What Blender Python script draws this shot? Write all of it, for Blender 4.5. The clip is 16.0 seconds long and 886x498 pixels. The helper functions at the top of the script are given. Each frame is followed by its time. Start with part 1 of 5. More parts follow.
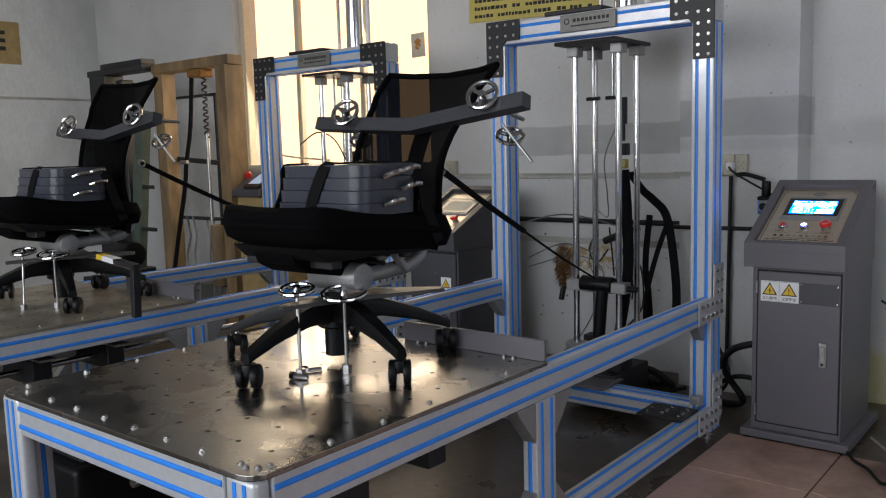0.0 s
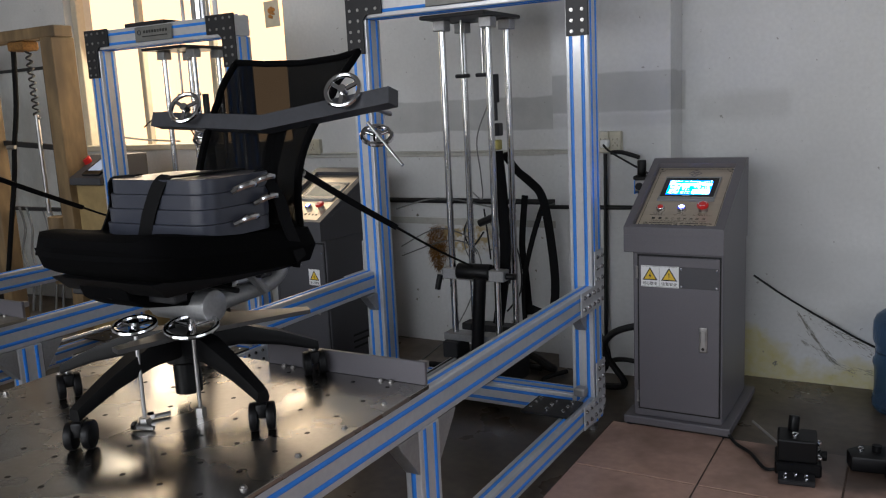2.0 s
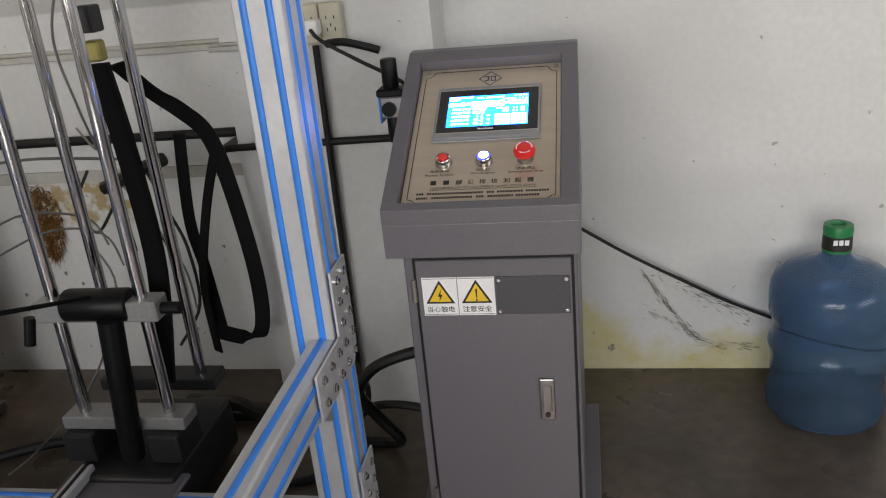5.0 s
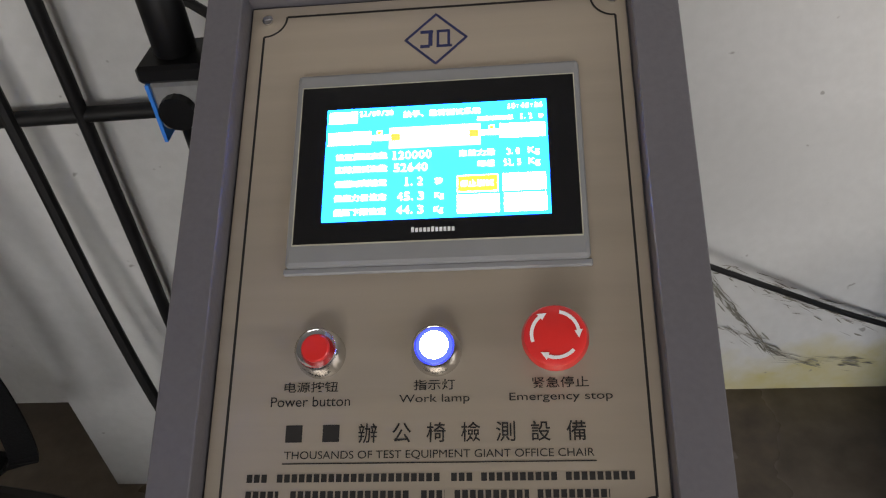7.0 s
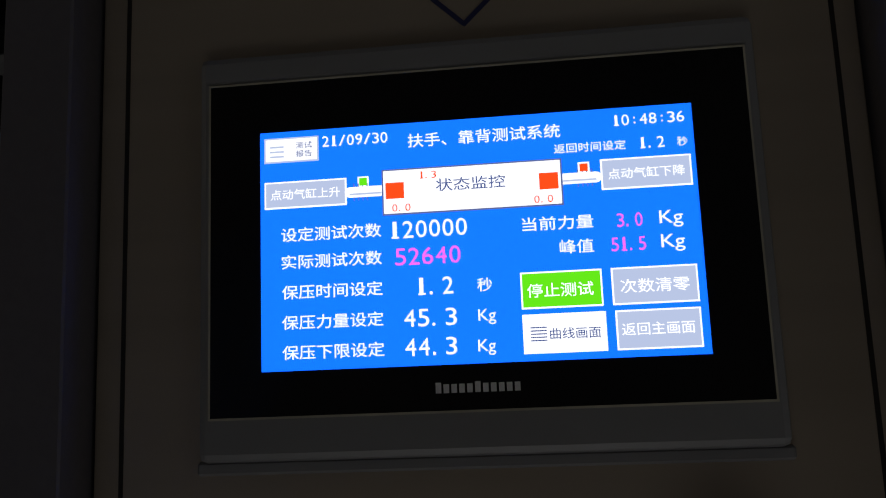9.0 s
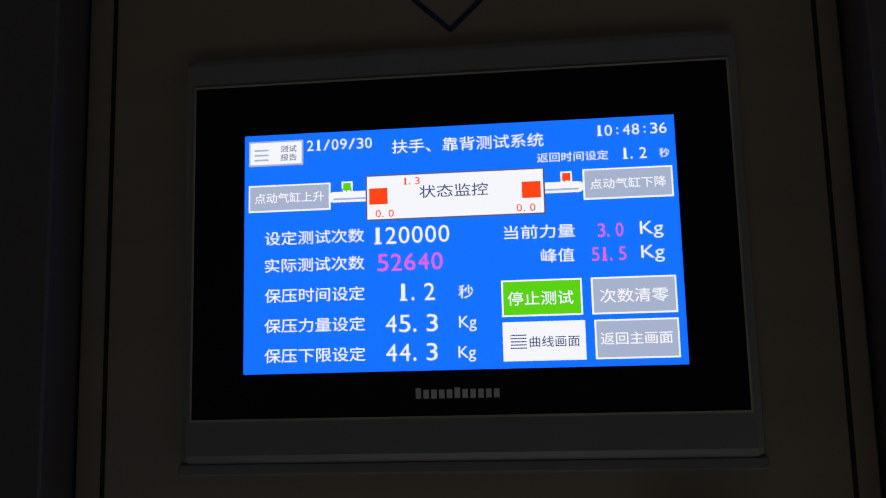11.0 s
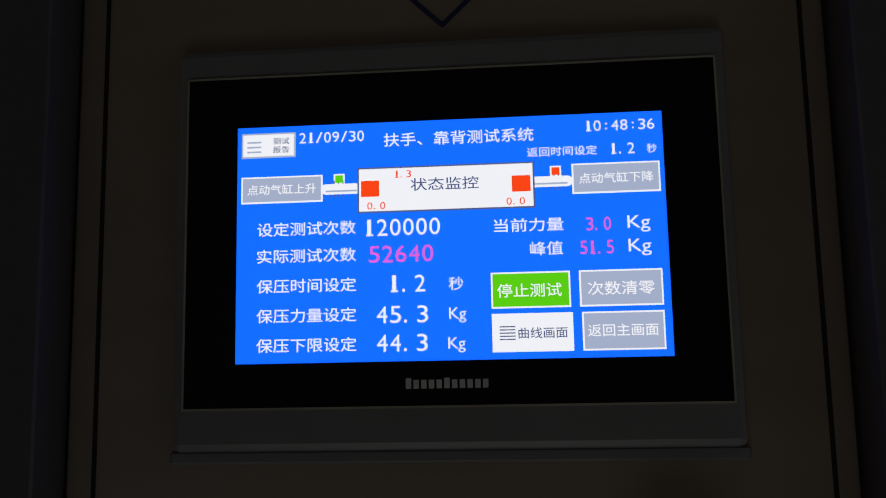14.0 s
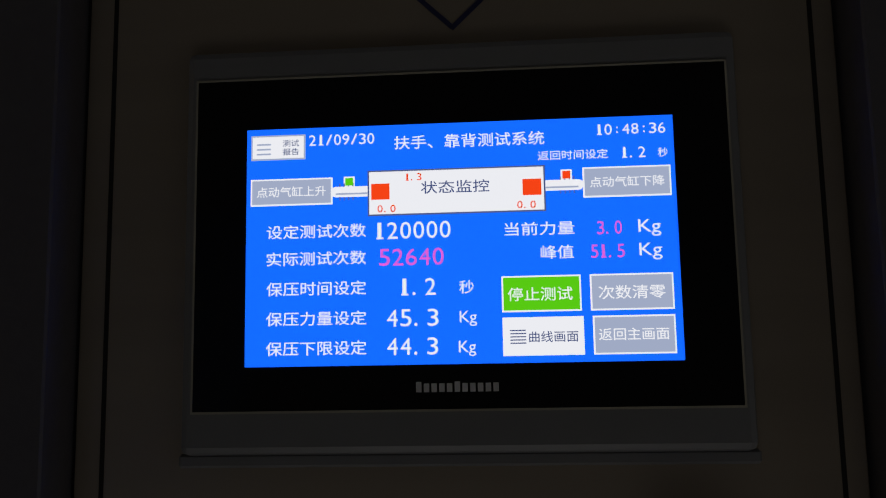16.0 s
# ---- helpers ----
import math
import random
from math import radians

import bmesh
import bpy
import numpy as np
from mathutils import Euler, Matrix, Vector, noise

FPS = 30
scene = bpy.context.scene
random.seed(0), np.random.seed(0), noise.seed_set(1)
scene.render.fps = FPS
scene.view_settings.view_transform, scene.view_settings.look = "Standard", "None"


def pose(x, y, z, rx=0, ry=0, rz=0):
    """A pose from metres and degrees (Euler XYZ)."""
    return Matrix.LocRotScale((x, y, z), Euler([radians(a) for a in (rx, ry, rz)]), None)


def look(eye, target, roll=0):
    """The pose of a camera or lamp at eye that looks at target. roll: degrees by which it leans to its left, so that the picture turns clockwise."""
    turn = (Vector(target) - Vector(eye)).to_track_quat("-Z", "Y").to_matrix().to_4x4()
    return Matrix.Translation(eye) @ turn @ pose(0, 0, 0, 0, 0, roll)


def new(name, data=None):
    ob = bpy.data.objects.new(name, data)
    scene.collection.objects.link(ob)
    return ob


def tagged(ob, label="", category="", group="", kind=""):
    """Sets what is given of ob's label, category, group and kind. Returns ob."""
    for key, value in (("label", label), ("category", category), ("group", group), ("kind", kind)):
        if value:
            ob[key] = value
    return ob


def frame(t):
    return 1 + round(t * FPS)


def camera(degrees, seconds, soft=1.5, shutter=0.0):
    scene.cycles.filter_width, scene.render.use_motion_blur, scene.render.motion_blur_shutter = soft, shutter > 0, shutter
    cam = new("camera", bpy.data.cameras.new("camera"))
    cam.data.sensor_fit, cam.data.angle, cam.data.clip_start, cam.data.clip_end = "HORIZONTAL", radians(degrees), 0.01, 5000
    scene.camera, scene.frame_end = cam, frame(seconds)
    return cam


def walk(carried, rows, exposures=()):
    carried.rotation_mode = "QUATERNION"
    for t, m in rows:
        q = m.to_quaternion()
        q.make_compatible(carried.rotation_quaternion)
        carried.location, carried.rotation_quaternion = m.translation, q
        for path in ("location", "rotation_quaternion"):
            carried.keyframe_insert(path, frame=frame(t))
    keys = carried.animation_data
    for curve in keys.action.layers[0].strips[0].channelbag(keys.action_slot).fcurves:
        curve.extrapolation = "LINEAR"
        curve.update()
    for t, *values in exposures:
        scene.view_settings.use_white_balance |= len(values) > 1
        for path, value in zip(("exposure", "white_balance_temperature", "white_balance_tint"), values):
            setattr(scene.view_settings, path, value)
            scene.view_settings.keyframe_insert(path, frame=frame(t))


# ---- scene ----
cam = camera(55.85, 16.0, soft=1.15)
PATH = [
    (0, (0.9518, -3.0699, 1.1036), (-0.2970, -1.5255, 0.8679), -1.57),
    (0.5, (0.9534, -3.0395, 1.1146), (-0.2776, -1.4816, 0.8750), -1.53),
    (1, (0.9054, -3.0022, 1.1488), (-0.2452, -1.3845, 0.9056), -1.12),
    (1.5, (0.8309, -2.9643, 1.1896), (-0.2121, -1.2803, 0.9135), -1.64),
    (2, (0.8132, -2.8597, 1.2048), (-0.1771, -1.1572, 0.8575), -2.84),
    (2.5, (0.7913, -2.7030, 1.2225), (-0.1864, -1.0033, 0.8286), -3.42),
    (3, (0.6709, -2.5097, 1.2167), (-0.1912, -0.7658, 0.7524), -3.82),
    (3.5, (0.5585, -2.2704, 1.2075), (-0.1395, -0.4656, 0.7020), -3.83),
    (4, (0.5178, -1.9750, 1.2263), (-0.1363, -0.1674, 0.6743), -4.08),
    (4.5, (0.4256, -1.6806, 1.2032), (-0.1062, 0.1404, 0.5700), -4.43),
    (4.7, (0.3391, -1.5529, 1.2076), (-0.0855, 0.2827, 0.5366), -4.81),
    (6.8, (0.1392, -0.3454, 1.1806), (0.1048, -0.1152, 0.9913), -8.16),
    (7, (0.1391, -0.2626, 1.1783), (0.1080, -0.0367, 0.9833), -7.29),
    (7.5, (0.1157, -0.1291, 1.1400), (0.0883, 0.0858, 0.9324), -7.54),
    (8, (0.0858, -0.0053, 1.1037), (0.0567, 0.1909, 0.8787), -10.52),
    (8.5, (0.0948, 0.0305, 1.0838), (0.0638, 0.2169, 0.8508), -11.40),
    (9, (0.0964, 0.0308, 1.0863), (0.0648, 0.2082, 0.8465), -11.30),
    (9.5, (0.0999, 0.0325, 1.0896), (0.0682, 0.2073, 0.8478), -10.82),
    (12, (0.1003, 0.0360, 1.0922), (0.0728, 0.2088, 0.8485), -9.39),
    (12.5, (0.0999, 0.0356, 1.0896), (0.0728, 0.2092, 0.8465), -9.16),
    (13, (0.0985, 0.0314, 1.0916), (0.0719, 0.2047, 0.8481), -8.96),
    (13.5, (0.0997, 0.0316, 1.0934), (0.0737, 0.2044, 0.8495), -8.79),
    (14, (0.0990, 0.0324, 1.0948), (0.0750, 0.2044, 0.8502), -8.22),
    (14.5, (0.1002, 0.0324, 1.0944), (0.0760, 0.2048, 0.8501), -8.19),
    (15, (0.1019, 0.0322, 1.0947), (0.0782, 0.2048, 0.8505), -8.02),
    (15.5, (0.1000, 0.0329, 1.0950), (0.0777, 0.2045, 0.8499), -7.65),
    (16, (0.0928, 0.0343, 1.0960), (0.0713, 0.2056, 0.8507), -7.39),
]
EXPOSURES = [(0.0, -0.2, 6150, 10), (2.5, -0.2, 6200, 10), (3.5, 0.3, 6600, 10), (4.5, 0.6, 6800, 10), (6.8, 0.62, 6900, 11), (7.0, 0.5, 6900, 11), (7.3, 0.3, 6800, 11), (7.7, -0.2, 6600, 10),
             (8.0, -1.25, 6500, 10), (8.5, -2.8, 6700, 10), (9.0, -3.05, 6800, 10), (9.6, -3.3, 6900, 10), (13.0, -3.45, 6900, 10), (16.0, -3.55, 6900, 10)]
walk(cam, [(t, look(eye, target, roll)) for t, eye, target, roll in PATH], EXPOSURES)

# ---------- light ----------
world = bpy.data.worlds.new("world")
world.use_nodes = True
scene.world = world
wn = world.node_tree.nodes
sky = wn.new("ShaderNodeTexSky")
sky.sky_type, sky.sun_disc = "NISHITA", False
sky.sun_elevation, sky.sun_rotation = radians(35), radians(200)
wn["Background"].inputs[1].default_value = 0.1
world.node_tree.links.new(sky.outputs[0], wn["Background"].inputs[0])


def area(name, eye, target, sx, sy, watts, colour):
    lamp = bpy.data.lights.new(name, "AREA")
    lamp.shape, lamp.size, lamp.size_y, lamp.energy, lamp.color = "RECTANGLE", sx, sy, watts, colour
    ob = new(name, lamp)
    ob.matrix_world = look(eye, target)
    return ob


# daylight from the large window beside the machines; two added fill lamps in unseen openings behind and beside the
# camera
area("window_daylight", (-3.05, 0.80, 1.75), (-2.8, -2.0, 0.6), 1.6, 1.35, 30, (1.0, 0.84, 0.60))
area("rear_fill", (-1.0, -5.85, 1.9), (-1.0, 0.0, 0.8), 5.0, 1.9, 172, (0.985, 0.985, 1.0))
area("side_fill", (3.85, -2.6, 1.9), (0.0, -0.8, 0.7), 2.6, 1.3, 34, (0.95, 0.96, 1.0))

# ---------- materials ----------


def node_mat(name, colour, rough=0.5, metal=0.0, grain=0.0, scale=40.0, stain=0.0, stain_scale=3.0, bump=0.0, stretch=(1, 1, 1),
             stain_colour=None, coat=0.0, rough_var=0.0, island=0.0, gloss=0.5):
    """A surface with fine grain, larger stains and relief."""
    m = bpy.data.materials.new(name)
    m.use_nodes = True
    nt = m.node_tree
    b = nt.nodes["Principled BSDF"]
    b.inputs["Roughness"].default_value, b.inputs["Metallic"].default_value = rough, metal
    b.inputs["Coat Weight"].default_value = coat
    b.inputs["Specular IOR Level"].default_value = gloss
    tc = nt.nodes.new("ShaderNodeNewGeometry")
    mp = nt.nodes.new("ShaderNodeMapping")
    mp.inputs["Scale"].default_value = stretch
    nt.links.new(tc.outputs["Position"], mp.inputs[0])

    def tex(s, detail):
        n = nt.nodes.new("ShaderNodeTexNoise")
        n.inputs["Scale"].default_value, n.inputs["Detail"].default_value = s, detail
        nt.links.new(mp.outputs[0], n.inputs["Vector"])
        return n

    fine, big = tex(scale, 4), tex(stain_scale, 5)
    ramp = nt.nodes.new("ShaderNodeValToRGB")
    e = ramp.color_ramp.elements
    lo, hi = [c * (1 - grain) for c in colour], [min(1, c * (1 + grain)) for c in colour]
    e[0].position, e[1].position = 0.3, 0.7
    e[0].color, e[1].color = (*lo, 1), (*hi, 1)
    nt.links.new(fine.outputs[0], ramp.inputs[0])
    out = ramp.outputs[0]
    if stain:
        sr = nt.nodes.new("ShaderNodeValToRGB")
        s = sr.color_ramp.elements
        s[0].position, s[1].position = 0.42, 0.68
        s[0].color, s[1].color = (0, 0, 0, 1), (stain, stain, stain, 1)
        nt.links.new(big.outputs[0], sr.inputs[0])
        mix = nt.nodes.new("ShaderNodeMix")
        mix.data_type = "RGBA"
        nt.links.new(sr.outputs[0], mix.inputs[0])
        nt.links.new(out, mix.inputs[6])
        mix.inputs[7].default_value = (*(stain_colour or [c * 0.45 for c in colour]), 1)
        out = mix.outputs[2]
    if island:
        info = nt.nodes.new("ShaderNodeObjectInfo")
        hsv = nt.nodes.new("ShaderNodeHueSaturation")
        mr = nt.nodes.new("ShaderNodeMapRange")
        mr.inputs[3].default_value, mr.inputs[4].default_value = 1 - island, 1 + island
        nt.links.new(info.outputs["Random"], mr.inputs[0])
        nt.links.new(mr.outputs[0], hsv.inputs["Value"])
        nt.links.new(out, hsv.inputs["Color"])
        out = hsv.outputs[0]
    nt.links.new(out, b.inputs["Base Color"])
    if rough_var:
        rr = nt.nodes.new("ShaderNodeMapRange")
        rr.inputs[1].default_value, rr.inputs[2].default_value = 0.35, 0.65
        rr.inputs[3].default_value, rr.inputs[4].default_value = max(0.02, rough - rough_var), min(1, rough + rough_var)
        nt.links.new(big.outputs[0], rr.inputs[0])
        nt.links.new(rr.outputs[0], b.inputs["Roughness"])
    if bump:
        bn = nt.nodes.new("ShaderNodeBump")
        bn.inputs["Strength"].default_value, bn.inputs["Distance"].default_value = bump, 0.002
        nt.links.new(fine.outputs[0], bn.inputs["Height"])
        nt.links.new(bn.outputs[0], b.inputs["Normal"])
    return m


def glow(name, colour, strength):
    m = bpy.data.materials.new(name)
    m.use_nodes = True
    b = m.node_tree.nodes["Principled BSDF"]
    b.inputs["Base Color"].default_value = (0.01, 0.01, 0.01, 1)
    b.inputs["Roughness"].default_value = 0.25
    b.inputs["Emission Color"].default_value = (*colour, 1)
    b.inputs["Emission Strength"].default_value = strength
    return m


WALL = node_mat("wall_plaster", (0.61, 0.61, 0.60), 0.75, 0, 0.04, 60, 0.45, 1.9, 0.25, stain_colour=(0.44, 0.44, 0.43))
WALL_DIRTY = node_mat("wall_plaster_dirty", (0.72, 0.73, 0.72), 0.8, 0, 0.06, 45, 0.75, 1.7, 0.3, stretch=(1, 1, 0.6), stain_colour=(0.42, 0.43, 0.41))


def paint_and_shade_bands(m):
    """Old yellow paint left in a worn band low on the wall beside the cabinet, plus grey bands of painted shadow."""
    nt = m.node_tree
    bs = nt.nodes["Principled BSDF"]
    was = bs.inputs["Base Color"].links[0].from_socket
    geo = nt.nodes.new("ShaderNodeNewGeometry")
    sep = nt.nodes.new("ShaderNodeSeparateXYZ")
    nt.links.new(geo.outputs["Position"], sep.inputs[0])

    def op(kind, p, q, clamp=False):
        n = nt.nodes.new("ShaderNodeMath")
        n.operation, n.use_clamp = kind, clamp
        for k, v in enumerate((p, q)):
            if isinstance(v, (int, float)):
                n.inputs[k].default_value = v
            else:
                nt.links.new(v, n.inputs[k])
        return n.outputs[0]

    def cloud(scale, detail):
        n = nt.nodes.new("ShaderNodeTexNoise")
        n.inputs["Scale"].default_value, n.inputs["Detail"].default_value = scale, detail
        nt.links.new(geo.outputs["Position"], n.inputs["Vector"])
        return n.outputs[0]

    x, z = sep.outputs[0], sep.outputs[2]
    rise = op("MULTIPLY", op("MAXIMUM", op("SUBTRACT", 0.40, x), 0.0), 0.75)
    edge = op("ADD", op("ADD", rise, -0.02), op("MULTIPLY", cloud(9, 6), 0.26))
    f = op("MULTIPLY", op("SUBTRACT", edge, z), 16.0, True)
    f = op("MULTIPLY", f, op("MULTIPLY", op("ADD", x, 0.1), 20.0, True), True)
    f = op("MULTIPLY", f, op("MULTIPLY", op("SUBTRACT", 1.1, x), 4.0, True), True)
    f = op("MULTIPLY", f, op("ADD", op("MULTIPLY", cloud(26, 5), 0.9), 0.25, True), True)
    mix = nt.nodes.new("ShaderNodeMix")
    mix.data_type = "RGBA"
    nt.links.new(f, mix.inputs[0])
    nt.links.new(was, mix.inputs[6])
    mix.inputs[7].default_value = (0.50, 0.44, 0.17, 1)
    out = mix.outputs[2]
    # grey bands: cast shadow put into the plaster colour, on the wall, the column and beside the cabinet
    y = sep.outputs[1]
    wobble = op("MULTIPLY", op("SUBTRACT", cloud(5, 3), 0.5), 0.03)
    zw, xw = op("ADD", z, wobble), op("ADD", x, wobble)
    for x0, x1, y0, z0, z1, sharp, amount, grey in (
            (-1.75, -0.575, 0.53, 1.055, 1.212, 140.0, 0.85, 0.36), (-0.60, -0.05, 0.50, 1.125, 1.292, 120.0, 0.8, 0.37), (-0.60, -0.05, 0.50, 1.06, 1.125, 60.0, 0.35, 0.40),
            (-0.02, 0.36, 0.60, 1.06, 1.20, 26.0, 0.45, 0.40), (0.16, 4.0, 0.60, 0.36, 0.58, 22.0, 0.30, 0.46)):
        f = op("MULTIPLY", op("SUBTRACT", xw, x0), sharp, True)
        f = op("MULTIPLY", f, op("MULTIPLY", op("SUBTRACT", x1, xw), sharp, True))
        f = op("MULTIPLY", f, op("MULTIPLY", op("SUBTRACT", zw, z0), sharp, True))
        f = op("MULTIPLY", f, op("MULTIPLY", op("SUBTRACT", z1, zw), sharp, True))
        f = op("MULTIPLY", f, op("MULTIPLY", op("SUBTRACT", y, y0), 90.0, True))
        f = op("MULTIPLY", f, op("MULTIPLY", op("ADD", cloud(7, 5), 0.35), amount, True), True)
        band = nt.nodes.new("ShaderNodeMix")
        band.data_type = "RGBA"
        nt.links.new(f, band.inputs[0])
        nt.links.new(out, band.inputs[6])
        band.inputs[7].default_value = (grey, grey, grey * 0.97, 1)
        out = band.outputs[2]
    # ochre splashes round the fibre clump
    u, v = op("DIVIDE", op("SUBTRACT", x, -1.13), 0.20), op("DIVIDE", op("SUBTRACT", z, 0.545), 0.095)
    f = op("SUBTRACT", 1.0, op("ADD", op("MULTIPLY", u, u), op("MULTIPLY", v, v)), True)
    f = op("MULTIPLY", op("MULTIPLY", f, 1.6, True), op("MULTIPLY", op("SUBTRACT", cloud(32, 5), 0.42), 7.0, True))
    f = op("MULTIPLY", f, op("MULTIPLY", op("SUBTRACT", y, 0.6), 90.0, True))
    band = nt.nodes.new("ShaderNodeMix")
    band.data_type = "RGBA"
    nt.links.new(op("MULTIPLY", f, 0.85), band.inputs[0])
    nt.links.new(out, band.inputs[6])
    band.inputs[7].default_value = (0.36, 0.25, 0.08, 1)
    out = band.outputs[2]
    # small chips and specks in the plaster
    chips = op("MULTIPLY", op("SUBTRACT", cloud(38, 2), 0.74), 30.0, True)
    band = nt.nodes.new("ShaderNodeMix")
    band.data_type = "RGBA"
    nt.links.new(op("MULTIPLY", chips, 0.7), band.inputs[0])
    nt.links.new(out, band.inputs[6])
    band.inputs[7].default_value = (0.22, 0.21, 0.19, 1)
    nt.links.new(band.outputs[2], bs.inputs["Base Color"])


paint_and_shade_bands(WALL)
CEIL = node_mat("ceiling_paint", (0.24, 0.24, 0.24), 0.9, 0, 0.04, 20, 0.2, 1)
CONCRETE = node_mat("dark_concrete", (0.090, 0.070, 0.050), 0.36, 0, 0.25, 25, 0.6, 2.5, 0.22, stain_colour=(0.032, 0.024, 0.017), rough_var=0.12, gloss=0.5)
TILE = node_mat("terracotta_tile", (0.47, 0.30, 0.235), 0.42, 0, 0.10, 35, 0.7, 3.6, 0.15, stain_colour=(0.20, 0.13, 0.10), rough_var=0.12, island=0.1)


def oil_stain(m, cx, cy, r, colour):
    """A dark, ragged oil stain on the floor round one spot."""
    nt = m.node_tree
    bs = nt.nodes["Principled BSDF"]
    was = bs.inputs["Base Color"].links[0].from_socket
    geo, dist = nt.nodes.new("ShaderNodeNewGeometry"), nt.nodes.new("ShaderNodeVectorMath")
    dist.operation = "DISTANCE"
    dist.inputs[1].default_value = (cx, cy, 0)
    nt.links.new(geo.outputs["Position"], dist.inputs[0])
    cloud = nt.nodes.new("ShaderNodeTexNoise")
    cloud.inputs["Scale"].default_value, cloud.inputs["Detail"].default_value = 5, 6
    nt.links.new(geo.outputs["Position"], cloud.inputs["Vector"])
    ragged = nt.nodes.new("ShaderNodeMath")
    ragged.operation = "MULTIPLY_ADD"
    ragged.inputs[1].default_value = r * 1.1
    nt.links.new(cloud.outputs[0], ragged.inputs[0])
    nt.links.new(dist.outputs["Value"], ragged.inputs[2])
    fade = nt.nodes.new("ShaderNodeMapRange")
    fade.inputs[1].default_value, fade.inputs[2].default_value = r * 1.25, r * 1.7
    fade.inputs[3].default_value, fade.inputs[4].default_value = 0.88, 0.0
    nt.links.new(ragged.outputs[0], fade.inputs[0])
    mix = nt.nodes.new("ShaderNodeMix")
    mix.data_type = "RGBA"
    nt.links.new(fade.outputs[0], mix.inputs[0])
    nt.links.new(was, mix.inputs[6])
    mix.inputs[7].default_value = (*colour, 1)
    nt.links.new(mix.outputs[2], bs.inputs["Base Color"])


oil_stain(TILE, 0.66, 0.02, 0.30, (0.045, 0.032, 0.024))
GROUT = node_mat("dirty_grout", (0.10, 0.07, 0.055), 0.9, 0, 0.2, 50)
ALU = node_mat("extruded_aluminium", (0.62, 0.63, 0.65), 0.36, 0.42, 0.05, 60, 0.25, 5, 0.05, stain_colour=(0.34, 0.34, 0.33), rough_var=0.08)
BLUE = node_mat("blue_slot_cover", (0.035, 0.25, 0.84), 0.38, 0, 0.06, 30, 0.2, 8)
STEEL = node_mat("brushed_steel_table", (0.42, 0.405, 0.385), 0.25, 1.0, 0.06, 90, 0.45, 5, 0.06, stain_colour=(0.36, 0.34, 0.31), rough_var=0.09)
STEEL_DUSTY = node_mat("dusty_steel_table", (0.40, 0.36, 0.29), 0.42, 0.7, 0.12, 60, 0.7, 7, 0.1, stain_colour=(0.22, 0.19, 0.14), rough_var=0.12)
CHROME = node_mat("chrome", (0.60, 0.60, 0.61), 0.14, 1.0, 0.03, 40, 0.15, 20, rough_var=0.05)
BARE = node_mat("bare_cut_steel", (0.42, 0.41, 0.40), 0.38, 1.0, 0.08, 60, 0.4, 14, rough_var=0.1)
BLACK_PLATE = node_mat("black_anodised_plate", (0.011, 0.011, 0.013), 0.5, 0.0, 0.15, 60, 0.3, 10)
BLACK_PLASTIC = node_mat("black_plastic", (0.004, 0.004, 0.0045), 0.42, 0, 0.15, 80, 0.3, 12, 0.08, gloss=0.22)
BLACK_MESH = node_mat("black_woven_mesh", (0.002, 0.002, 0.0022), 0.8, 0, 0.3, 400, 0, 3, 0.3, gloss=0.06)


def see_through(m, cover):
    """An open weave: part of what lies behind it shows."""
    nt = m.node_tree
    bs, out = nt.nodes["Principled BSDF"], nt.nodes["Material Output"]
    clear, mix = nt.nodes.new("ShaderNodeBsdfTransparent"), nt.nodes.new("ShaderNodeMixShader")
    mix.inputs[0].default_value = cover
    nt.links.new(clear.outputs[0], mix.inputs[1])
    nt.links.new(bs.outputs[0], mix.inputs[2])
    nt.links.new(mix.outputs[0], out.inputs[0])


see_through(BLACK_MESH, 0.84)
BLACK_CLOTH = node_mat("black_seat_fabric", (0.0022, 0.0022, 0.0025), 0.9, 0, 0.25, 300, 0.3, 10, 0.4, gloss=0.06)
RUBBER = node_mat("black_rubber", (0.007, 0.007, 0.0075), 0.55, 0, 0.15, 80, 0.3, 9, gloss=0.35)
STRAP = node_mat("black_webbing", (0.005, 0.005, 0.0055), 0.85, 0, 0.3, 350, 0, 3, 0.4, gloss=0.15)
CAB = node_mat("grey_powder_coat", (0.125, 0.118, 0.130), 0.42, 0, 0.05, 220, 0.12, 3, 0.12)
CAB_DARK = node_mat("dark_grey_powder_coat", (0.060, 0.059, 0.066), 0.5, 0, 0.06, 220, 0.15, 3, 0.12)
GREY_CAST = node_mat("grey_cast_aluminium", (0.33, 0.33, 0.33), 0.42, 0.5, 0.08, 120, 0.2, 12, 0.08)
PANEL = node_mat("brushed_panel", (0.54, 0.465, 0.37), 0.34, 0.6, 0.05, 60, 0.1, 4, 0.05, stretch=(0.06, 1, 1))
BEZEL = node_mat("grey_hmi_bezel", (0.24, 0.24, 0.245), 0.38, 0, 0.03, 60, 0.1, 8)
GLASS_BLACK = node_mat("black_screen_border", (0.008, 0.008, 0.009), 0.12, 0, 0.1, 20)
INK = node_mat("dark_engraved_ink", (0.014, 0.012, 0.011), 0.6, 0, 0.1, 60)
NAVY = node_mat("navy_logo_ink", (0.025, 0.03, 0.10), 0.5, 0, 0.1, 60)
RED = node_mat("red_plastic", (0.72, 0.025, 0.022), 0.35, 0, 0.04, 60, coat=0.2)
WHITE = node_mat("white_print", (0.8, 0.8, 0.8), 0.5, 0, 0.02, 60, 0.1, 10)
YELLOW = node_mat("warning_yellow", (0.75, 0.50, 0.03), 0.5, 0, 0.05, 60, 0.1, 10)
